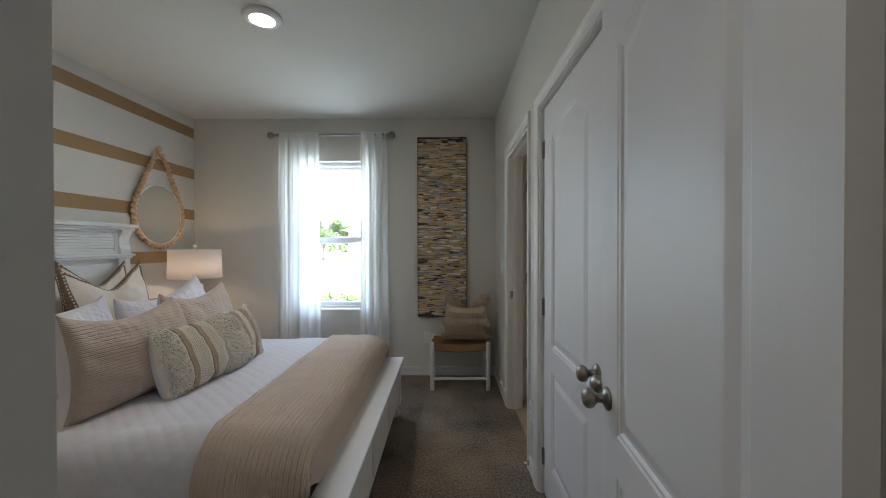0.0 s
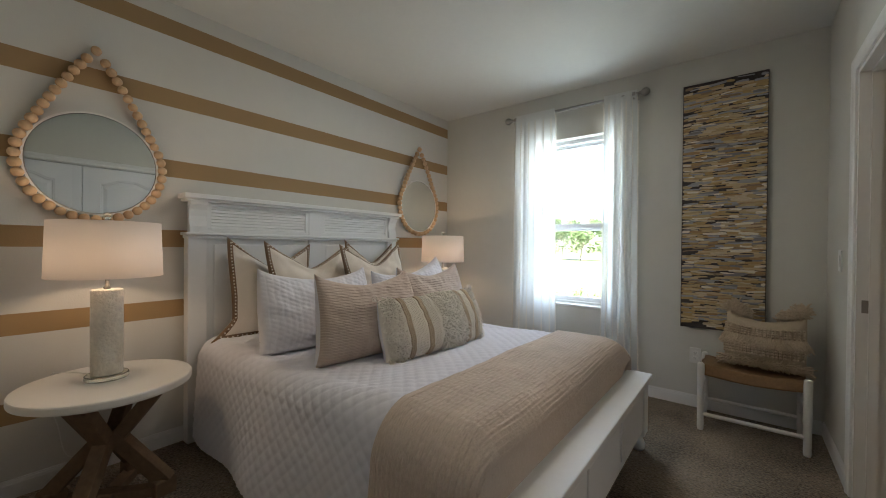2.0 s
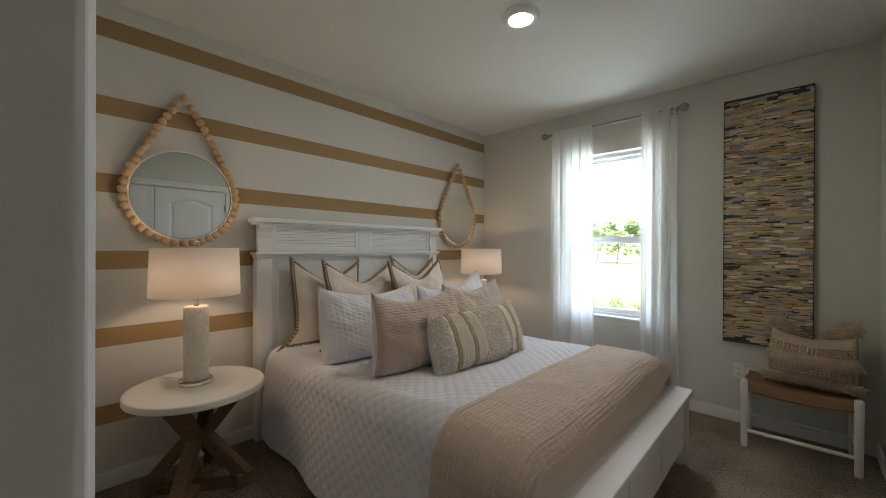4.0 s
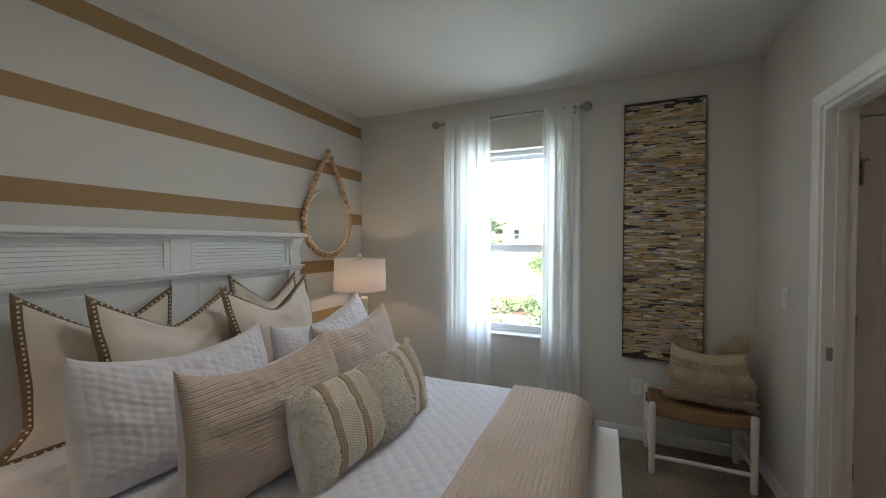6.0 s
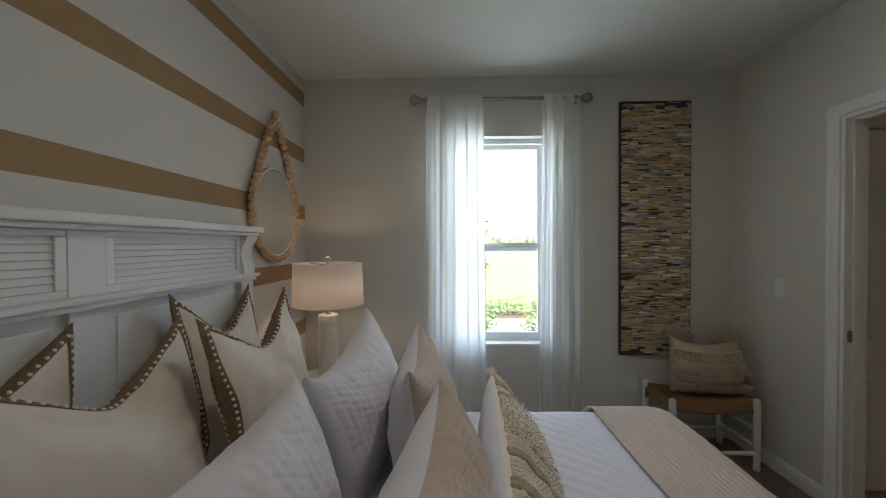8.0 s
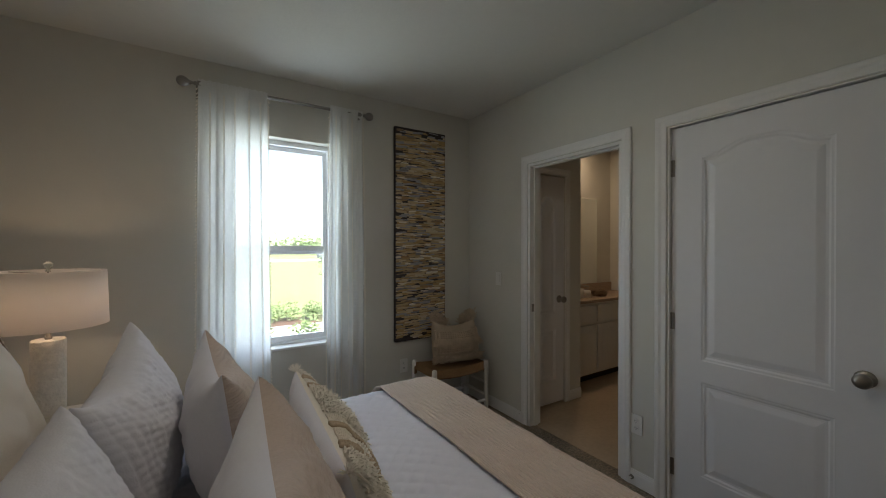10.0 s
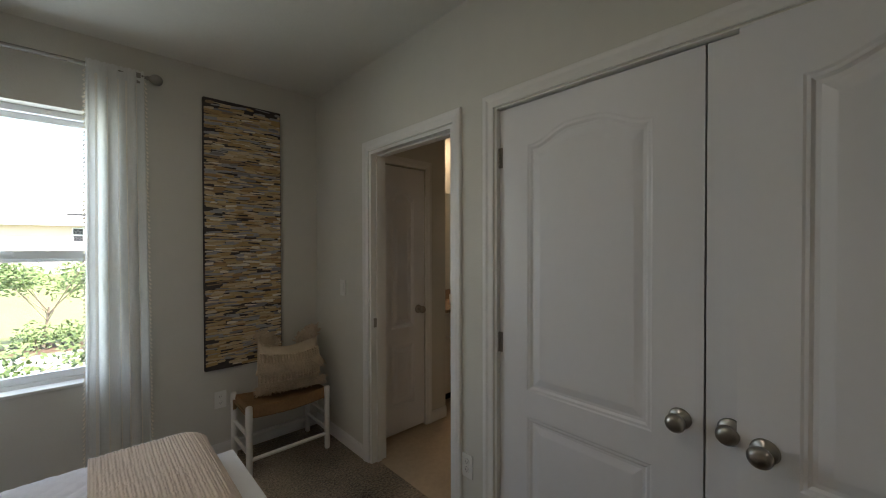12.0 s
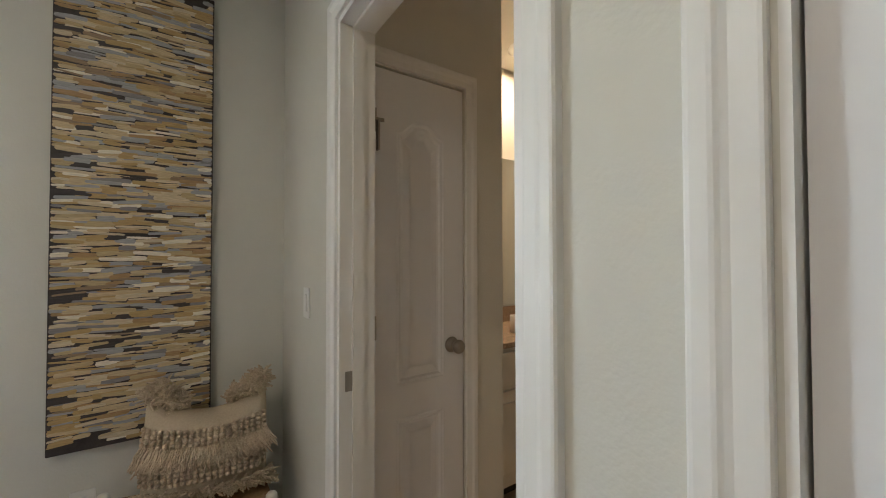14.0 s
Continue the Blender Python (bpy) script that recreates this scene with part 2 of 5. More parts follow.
def lathe(bm, profile, seg=32, m=None):
    """Turn (radius, height) rows about z."""
    rings = []
    for r, z in profile:
        if r < 1e-5:
            rings.append([bm.verts.new((0, 0, z))])
        else:
            rings.append([bm.verts.new((r * math.cos(2 * math.pi * k / seg), r * math.sin(2 * math.pi * k / seg), z)) for k in range(seg)])
    for a, c in zip(rings, rings[1:]):
        for k in range(seg):
            l = (k + 1) % seg
            if len(a) == 1 and len(c) == 1:
                continue
            if len(a) == 1:
                bm.faces.new((a[0], c[k], c[l]))
            elif len(c) == 1:
                bm.faces.new((a[k], a[l], c[0]))
            else:
                bm.faces.new((a[k], a[l], c[l], c[k]))
    if m is not None:
        for ring in rings:
            for v in ring:
                v.co = m @ v.co
    bmesh.ops.recalc_face_normals(bm, faces=bm.faces[:])
    return bm


def ball(bm, place, r, seg=16, squash=1.0):
    bmesh.ops.create_uvsphere(bm, u_segments=seg, v_segments=max(6, seg // 2), radius=r, matrix=Matrix.Translation(place) @ Matrix.Diagonal((1, 1, squash, 1)))
    return bm


def rod_between(bm, a, b, r, seg=12, r2=None):
    a, b = Vector(a), Vector(b)
    d = b - a
    m = Matrix.Translation((a + b) / 2) @ d.to_track_quat("Z", "Y").to_matrix().to_4x4()
    bmesh.ops.create_cone(bm, cap_ends=True, segments=seg, radius1=r, radius2=r if r2 is None else r2, depth=d.length, matrix=m)
    return bm


def beam(bm, a, b, wide, thick, bevel=0.004, up=(0, 0, 1)):
    a, b = Vector(a), Vector(b)
    d = b - a
    q = d.to_track_quat("Z", "Y").to_matrix().to_4x4()
    box(bm, -wide / 2, -thick / 2, -d.length / 2, wide / 2, thick / 2, d.length / 2, bevel, Matrix.Translation((a + b) / 2) @ q)
    return bm


def structure(name, bm, material, label="", smooth=False):
    ob = part(name, bm, material, None, label, smooth)
    ob["kind"] = "structure"
    return ob



# ---- the room's shell ----
LX, RX, NY, FY, CZ = 0.0, 3.080, 0.05, 3.62, 2.615     # left, right, near and window wall faces, ceiling
WX0, WX1, WZ0, WZ1 = 1.05, 1.80, 0.66, 2.185            # window opening
EX0, EX1 = 2.275, 3.03                                   # entry opening
BY0, BY1, DH = 2.062, 2.840, 2.045                      # bathroom opening
CY0, CY1, CH = 0.20, 1.790, 2.05                        # closet opening
PX = 3.195                                               # far face of the closet and bathroom partition

floor = structure("floor", boxes((-0.02, -1.6, -0.12, 3.135, 3.64, 0.0)), CARPET, "beige cut-pile carpet")
structure("ceiling", boxes((-0.12, -1.72, CZ, 5.45, 3.9, CZ + 0.15)), CEIL, "white textured ceiling")
structure("wall_west", boxes((-0.14, -1.6, -0.02, LX, FY + 0.2, CZ)), STRIPED, "off-white wall painted with horizontal tan stripes")
structure("wall_north", boxes((LX, FY, 0, WX0, FY + 0.2, CZ), (WX1, FY, 0, 5.45, FY + 0.2, CZ), (WX0, FY, 0, WX1, FY + 0.2, WZ0), (WX0, FY, WZ1, WX1, FY + 0.2, CZ)), WALL, "warm off-white painted wall with a window")
structure("wall_east", boxes((RX, BY1, 0, PX, FY, CZ), (RX, CY1, 0, PX, BY0, CZ), (RX, BY0, DH, PX, BY1, CZ), (RX, CY0, CH, PX, CY1, CZ), (RX, NY - 0.12, 0, PX, CY0, CZ)), WALL, "warm off-white painted wall with closet and bathroom openings")
structure("wall_south", boxes((LX, NY - 0.12, 0, EX0, NY, CZ), (EX1, NY - 0.12, 0, RX, NY, CZ), (EX0, NY - 0.12, DH, EX1, NY, CZ)), WALL, "warm off-white painted wall with the entry opening")
# hall behind the entry
structure("wall_hall_south", boxes((LX, -1.72, 0, 3.7, -1.6, CZ)), WALL)
structure("wall_hall_east", boxes((3.6, -1.6, 0, 3.7, NY - 0.12, CZ), (PX, NY - 0.12, 0, 3.7, NY, CZ)), WALL)
structure("floor_hall_side", boxes((3.135, -1.6, -0.12, 3.7, 0.1, 0.0)), CARPET)
# closet and bathroom shell
structure("wall_closet_back", boxes((3.75, NY, 0, 3.83, 1.95, CZ), (PX, 1.86, 0, 3.75, 1.95, CZ)), WALL)
structure("floor_bathroom", boxes((3.135, 1.2, -0.12, 5.45, 3.64, 0.0)), TILE, "beige bathroom floor tile")
structure("wall_bathroom_east", boxes((5.30, 1.1, 0, 5.45, FY, CZ)), WALL)
structure("wall_bathroom_south", boxes((3.83, 1.1, 0, 5.30, 1.2, CZ)), WALL)
structure("wall_linen", boxes((PX, 3.00, 0, 3.262, 3.10, CZ), (3.69, 3.00, 0, 3.915, 3.10, CZ), (3.262, 3.00, 2.03, 3.69, 3.10, CZ), (3.815, 3.10, 0, 3.915, FY, CZ)), WALL)


# ---- trim ----
def baseboard(name, rows):
    bm = bmesh.new()
    for x0, y0, x1, y1, nx, ny in rows:
        for h0, h1, t in ((0, 0.068, 0.013), (0.068, 0.080, 0.010), (0.080, 0.088, 0.006)):
            xa, xb = sorted((x0, x1 + nx * t)) if nx else (x0, x1)
            ya, yb = sorted((y0, y1 + ny * t)) if ny else (y0, y1)
            box(bm, xa, ya, h0, xb, yb, h1)
    return structure(name, bm, TRIM, "white painted baseboard")


baseboard("baseboard", [(LX, NY, LX, FY, 1, 0), (LX + 0.013, FY, RX - 0.013, FY, 0, -1), (RX, BY1 + 0.06, RX, FY, -1, 0), (RX, CY1 + 0.06, RX, BY0 - 0.06, -1, 0), (LX + 0.013, NY, EX0 - 0.06, NY, 0, 1)])
baseboard("baseboard_bathroom", [(3.75, 3.00, 3.915, 3.00, 0, -1), (3.915, 3.00, 3.915, 3.30, 1, 0)])

# ogee casing: distance from the opening, thickness
PROFILE = ((0.005, 0.0), (0.005, 0.0075), (0.007, 0.0095), (0.010, 0.0103), (0.022, 0.0108), (0.030, 0.0115), (0.036, 0.0138), (0.040, 0.0160), (0.044, 0.0170), (0.058, 0.0172), (0.062, 0.0160), (0.065, 0.0125), (0.065, 0.0))


def casing(name, place, a0, a1, h, label):
    """Mitred casing round an opening from a0 to a1 and h high; place(a, z, t) gives a point t off the wall."""
    bm = bmesh.new()
    rails = []
    for d, t in PROFILE:
        rails.append([bm.verts.new(place(a, z, t)) for a, z in ((a0 - d, 0), (a0 - d, h + d), (a1 + d, h + d), (a1 + d, 0))])
    for p, q in zip(rails, rails[1:]):
        for k in range(3):
            bm.faces.new((p[k], p[k + 1], q[k + 1], q[k]))
    bmesh.ops.recalc_face_normals(bm, faces=bm.faces[:])
    return structure(name, bm, TRIM, label)


def casing_x(name, face, out, y0, y1, h, label):
    return casing(name, lambda a, z, t: (face + out * t, a, z), y0, y1, h, label)


def casing_y(name, face, out, x0, x1, h, label):
    return casing(name, lambda a, z, t: (a, face + out * t, z), x0, x1, h, label)


casing_x("trim_bathroom", RX, -1, BY0, BY1, DH, "white painted door casing")
casing_x("trim_bathroom_inside", PX, 1, BY0, BY1, DH, "white painted door casing")
casing_x("trim_closet", RX, -1, CY0, CY1, CH, "white painted closet casing")
casing_y("trim_entry", NY, 1, EX0, EX1, DH, "white painted door casing")
casing_y("trim_entry_hall", NY - 0.12, -1, EX0, EX1, DH, "white painted door casing")
casing_y("trim_linen", 3.00, -1, 3.262, 3.69, 2.03, "white painted door casing")
J = 0.018
structure("trim_bathroom_jamb", boxes((RX, BY0, 0, PX, BY0 + J, DH), (RX, BY1 - J, 0, PX, BY1, DH), (RX, BY0 + J, DH - J, PX, BY1 - J, DH), (RX + 0.04, BY1 - J - 0.011, 0, RX + 0.075, BY1 - J, DH - J), (RX + 0.04, BY0 + J, 0, RX + 0.075, BY0 + J + 0.011, DH - J), (RX + 0.04, BY0 + J + 0.011, DH - J - 0.011, RX + 0.075, BY1 - J - 0.011, DH - J)), TRIM, "white door jamb with stop")
structure("trim_entry_jamb", boxes((EX0, NY - 0.12, 0, EX0 + J, NY, DH), (EX1 - J, NY - 0.12, 0, EX1, NY, DH), (EX0 + J, NY - 0.12, DH - J, EX1 - J, NY, DH), (EX0 + J, NY - 0.085, 0, EX0 + J + 0.011, NY - 0.045, DH - J), (EX1 - J - 0.011, NY - 0.085, 0, EX1 - J, NY - 0.045, DH - J)), TRIM, "white door jamb with stop")
structure("trim_closet_jamb", boxes((RX, CY1 - 0.008, 0, PX, CY1, CH), (RX, CY0, 0, PX, CY0 + 0.008, CH), (RX, CY0 + 0.008, CH - 0.004, PX, CY1 - 0.008, CH)), TRIM, "white closet jamb")


# ---- doors ----
def arch_outline(x0, x1, z0, z1, rise):
    """Counter-clockwise outline of a panel with a raised, eyebrow-shaped top."""
    pts = [(x0, z0), (x1, z0)]
    steps = 22
    for k in range(steps + 1):
        s = 1 - k / steps
        x = x0 + (x1 - x0) * s
        e = min(max((min(s, 1 - s) - 0.03) / 0.36, 0), 1)
        pts.append((x, z1 + rise * e * e * (3 - 2 * e)))
    return pts if rise else [(x0, z0), (x1, z0), (x1, z1), (x0, z1)]


def door_face(bm, w, h, panels, y, out):
    """One moulded face in the plane y, with its panels sunk against out."""
    def loop(pts, depth):
        return [bm.verts.new((x, y - out * depth, z)) for x, z in pts]

    edges = []
    rim = loop([(0, 0), (w, 0), (w, h), (0, h)], 0)
    edges += [bm.edges.new((rim[k], rim[(k + 1) % 4])) for k in range(4)]
    for x0, x1, z0, z1, rise in panels:
        pts = arch_outline(x0, x1, z0, z1, rise)
        cx, cz, wx, wz = (x0 + x1) / 2, (z0 + z1) / 2, x1 - x0, z1 - z0
        rings = []
        for inset, depth in ((0, 0), (0.006, 0.003), (0.014, 0.0035), (0.022, 0.009), (0.032, 0.009), (0.058, 0.0025), (0.062, 0.002)):
            rings.append(loop([(cx + (x - cx) * (1 - 2 * inset / wx), cz + (z - cz) * (1 - 2 * inset / wz)) for x, z in pts], depth))
        k = len(pts)
        edges += [bm.edges.new((rings[0][i], rings[0][(i + 1) % k])) for i in range(k)]
        for a, c in zip(rings, rings[1:]):
            for i in range(k):
                bm.faces.new((a[i], a[(i + 1) % k], c[(i + 1) % k], c[i]))
        bm.faces.new(rings[-1])
    bmesh.ops.triangle_fill(bm, use_beauty=True, edges=edges)
    return rim


def door_leaf(parent, w, h, margin, rise, low=0.2, mid0=0.69, mid1=0.80, top=1.85, thick=0.035):
    bm = bmesh.new()
    panels = [(margin, w - margin, low, mid0, 0), (margin, w - margin, mid1, top, rise)]
    a = door_face(bm, w, h, panels, 0, -1)
    c = door_face(bm, w, h, panels, thick, 1)
    for k in range(4):
        bm.faces.new((a[k], a[(k + 1) % 4], c[(k + 1) % 4], c[k]))
    bmesh.ops.recalc_face_normals(bm, faces=bm.faces[:])
    return part("leaf", bm, DOORP, parent, "white two-panel moulded door leaf")


KNOB = ((0.0, 0.0), (0.032, 0.0), (0.033, 0.004), (0.028, 0.010), (0.016, 0.013), (0.012, 0.020), (0.012, 0.030), (0.017, 0.036), (0.025, 0.042), (0.0285, 0.050), (0.0285, 0.057), (0.024, 0.066), (0.014, 0.071), (0.0, 0.072))


def knob(parent, m):
    return part("door_knob", lathe(bmesh.new(), KNOB, 28, m), NICKEL, parent, "brushed nickel round door knob", smooth=True)


def hinge(parent, x, y, z, wide=0.018):
    bm = boxes((x - wide, y - 0.003, z - 0.045, x + wide, y, z + 0.045))
    for k in range(5):
        rod_between(bm, (x, y - 0.004, z - 0.045 + k * 0.018 + 0.001), (x, y - 0.004, z - 0.045 + k * 0.018 + 0.017), 0.0065, 10)
    return part("hinge", bm, NICKEL, parent, "brushed nickel hinge")


def door(name, label, m, w, h, margin, rise, knobs, hinges, hinge_side=-1, grip=0.875, **more):
    """A hinged door; its local x runs from the hinge, its local -y faces the viewer."""
    d = tagged(new(name), label, "door", kind="structure")
    door_leaf(d, w, h, margin, rise, **more)
    if -1 in knobs:
        knob(d, pose(w - 0.062, 0, grip, 90, 0, 0))
    if 1 in knobs:
        knob(d, pose(w - 0.062, 0.035, grip, -90, 0, 0))
    for z in hinges:
        hinge(d, -0.003, 0.0 if hinge_side < 0 else 0.041, z)
    d.matrix_world = m
    return d


LEAFW = (CY1 - CY0 - 0.016 - 0.012) / 2
door("door_closet_far", "white two-panel arched closet door, closed, beside the bathroom opening", pose(RX + 0.022, CY1 - 0.011, 0.012, 0, 0, -90), LEAFW, 2.028, 0.145, 0.06, (-1,), (0.19, 0.985, 1.815))
dn = tagged(new("door_closet_near"), "white two-panel arched closet door, closed, behind the open entry door", "door", kind="structure")
door_leaf(dn, LEAFW, 2.028, 0.145, 0.06)
knob(dn, pose(0.062, 0, 0.885, 90, 0, 0))
dn.matrix_world = pose(RX + 0.022, CY0 + 0.011 + LEAFW, 0.012, 0, 0, -90)
# near-black sheet behind the leaves: the shade in the door gaps as colour
structure("closet_gap_shade", boxes((RX + 0.10, CY0 + 0.008, 0.0, RX + 0.12, CY1 - 0.008, CH - 0.004)), DARK)
# the entry door, opened flat along the closet
door("door_entry", "white two-panel arched entry door, swung open against the closet", pose(2.985, NY + 0.10, 0.012, 0, 0, 84.9) @ Matrix.Translation((0, -0.035, 0)), 0.762, 2.02, 0.13, 0.06, (-1, 1), (0.19, 0.985, 1.815), 1)
door("door_linen", "narrow white two-panel linen closet door, closed", pose(3.266, 3.004, 0.02, 0, 0, 0), 0.42, 2.002, 0.10, 0.05, (-1,), (0.30, 1.02, 1.80), grip=0.915, top=1.77, mid0=0.66, mid1=0.79)
bm = boxes((PX + 0.06, 2.985, 1.812, PX + 0.11, 2.993, 1.824), (PX + 0.080, 2.972, 1.70, PX + 0.087, 2.993, 1.812))
tagged(part("hook", bm, NICKEL), "small nickel hinge-pin door stop on the linen door", "door stop")


# ---- window ----
win = tagged(new("window_1"), "white vinyl single-hung window with two sashes", "window", kind="structure")
F0, F1 = FY + 0.085, FY + 0.155
bm = boxes((WX0, F0, WZ0, WX0 + 0.035, F1, WZ1), (WX1 - 0.035, F0, WZ0, WX1, F1, WZ1), (WX0 + 0.035, F0, WZ0, WX1 - 0.035, F1, WZ0 + 0.035), (WX0 + 0.035, F0, WZ1 - 0.035, WX1 - 0.035, F1, WZ1), bevel=0.003)
part("window_frame", bm, VINYL, win)
MZ = 1.375


def sash(y0, y1, z0, z1, b0, b1):
    x0, x1 = WX0 + 0.036, WX1 - 0.036
    s = part("sash", boxes((x0, y0, z0, x0 + 0.032, y1, z1), (x1 - 0.032, y0, z0, x1, y1, z1), (x0 + 0.032, y0, z0, x1 - 0.032, y1, z0 + b0), (x0 + 0.032, y0, z1 - b1, x1 - 0.032, y1, z1), bevel=0.002), VINYL, win)
    g = part("pane", boxes((x0 + 0.032, (y0 + y1) / 2 - 0.002, z0 + b0, x1 - 0.032, (y0 + y1) / 2 + 0.002, z1 - b1)), PANE, s, "clear window pane")
    g.visible_shadow = False


sash(F0 + 0.036, F0 + 0.062, MZ - 0.030, WZ1 - 0.036, 0.040, 0.030)
sash(F0 + 0.006, F0 + 0.034, WZ0 + 0.036, MZ + 0.034, 0.040, 0.045)
part("lock", boxes((1.40, F0 - 0.008, MZ + 0.006, 1.45, F0 + 0.006, MZ + 0.024), bevel=0.003), VINYL, win)
part("window_sill", boxes((WX0 - 0.0, FY - 0.012, WZ0 - 0.004, WX1 + 0.0, F0, WZ0 + 0.014), bevel=0.004), TRIM, win, "white painted sill")

# ---- wall plates ----
def outlet(label, m):
    o = thing("outlet", label, "outlet")
    part("plate", boxes((-0.036, -0.006, -0.058, 0.036, 0, 0.058), bevel=0.003), PLASTIC, o)
    for z in (-0.020, 0.020):
        r = part("receptacle", lathe(bmesh.new(), ((0, 0.0085), (0.0145, 0.0085), (0.016, 0.007), (0.016, 0.0)), 20, pose(0, 0, z, 90)), PLASTIC, o)
        part("slot", boxes((-0.007, -0.0092, z - 0.004, -0.005, -0.0084, z + 0.005), (0.005, -0.0092, z - 0.004, 0.007, -0.0084, z + 0.005), (-0.002, -0.0092, z - 0.010, 0.002, -0.0084, z - 0.007)), DARK, r)
    o.matrix_world = m
    return o


outlet("white duplex outlet on the wall beside the closet", pose(RX, 1.962, 0.36, 0, 0, -90))
outlet("white duplex outlet on the window wall below the painting", pose(2.385, FY, 0.385))
sw = thing("light_switch", "white rocker light switch beside the bathroom opening", "light switch")
part("plate", boxes((-0.036, -0.006, -0.058, 0.036, 0, 0.058), bevel=0.003), PLASTIC, sw)
part("rocker", boxes((-0.016, -0.010, -0.033, 0.016, -0.005, 0.033), bevel=0.002), PLASTIC, sw)
sw.matrix_world = pose(RX, 3.19, 1.13, 0, 0, -90)
ds = thing("door_stop", "small chrome spring door stop on the baseboard", "door stop")
part("base", lathe(bmesh.new(), ((0, 0.012), (0.012, 0.010), (0.014, 0)), 16, pose(RX - 0.013, 1.985, 0.045, 0, -90, 0)), NICKEL, ds)
part("tip", lathe(bmesh.new(), ((0, 0.03), (0.006, 0.028), (0.006, 0.01)), 12, pose(RX - 0.013, 1.985, 0.045, 0, -90, 0)), PLASTIC, ds)
bm = boxes((RX + 0.018, BY1 - J - 0.004, 0.895, RX + 0.047, BY1 - J, 0.955))
tagged(part("strike_plate", bm, NICKEL), "brushed nickel strike plate on the bathroom jamb", "strike plate")

# ---- ceiling light ----
dl = thing("ceiling_light", "round white recessed LED downlight, switched on", "ceiling light", (1.55, 1.90, CZ))
part("trim_ring", lathe(bmesh.new(), ((0.105, 0.0), (0.106, -0.006), (0.098, -0.016), (0.078, -0.026), (0.068, -0.026), (0.064, -0.018)), 48), TRIM, dl, "metallic-white trim ring", smooth=True)
part("lens", lathe(bmesh.new(), ((0, -0.022), (0.066, -0.020)), 40), BULB, dl, "glowing white lens")


# ---- curtains ----
RODM = mat("satin_nickel", (0.30, 0.285, 0.265), 0.28, 1.0, vary=0.05, scale=20, grain=200, bump=0.03, fine=300)
rodt = thing("curtain_rod", "brushed nickel curtain rod with round ball finials above the window", "curtain rod")
RY, RZ = 3.535, 2.425
bm = rod_between(bmesh.new(), (0.90, RY, RZ), (1.97, RY, RZ), 0.0115, 16)
part("pole", bm, RODM, rodt, smooth=False)
FIN = ((0.0095, 0), (0.013, 0.002), (0.013, 0.010), (0.008, 0.014), (0.008, 0.024), (0.014, 0.028), (0.014, 0.033), (0.010, 0.036), (0.022, 0.046), (0.030, 0.060), (0.032, 0.072), (0.030, 0.084), (0.022, 0.097), (0.008, 0.104), (0.0, 0.105))
for x, a in ((0.90, -90), (1.97, 90)):
    part("finial", lathe(bmesh.new(), FIN, 28, pose(x, RY, RZ, 0, a, 0)), RODM, rodt, smooth=True)
for x in (0.915, 1.958):
    bm = boxes((x - 0.010, RY - 0.012, RZ - 0.014, x + 0.010, RY + 0.012, RZ - 0.009), (x - 0.008, RY, RZ - 0.04, x + 0.008, FY, RZ - 0.014), (x - 0.018, FY - 0.006, RZ - 0.07, x + 0.018, FY, RZ + 0.03), (x - 0.010, RY - 0.014, RZ - 0.014, x + 0.010, RY - 0.010, RZ + 0.014))
    part("bracket", bm, RODM, rodt)


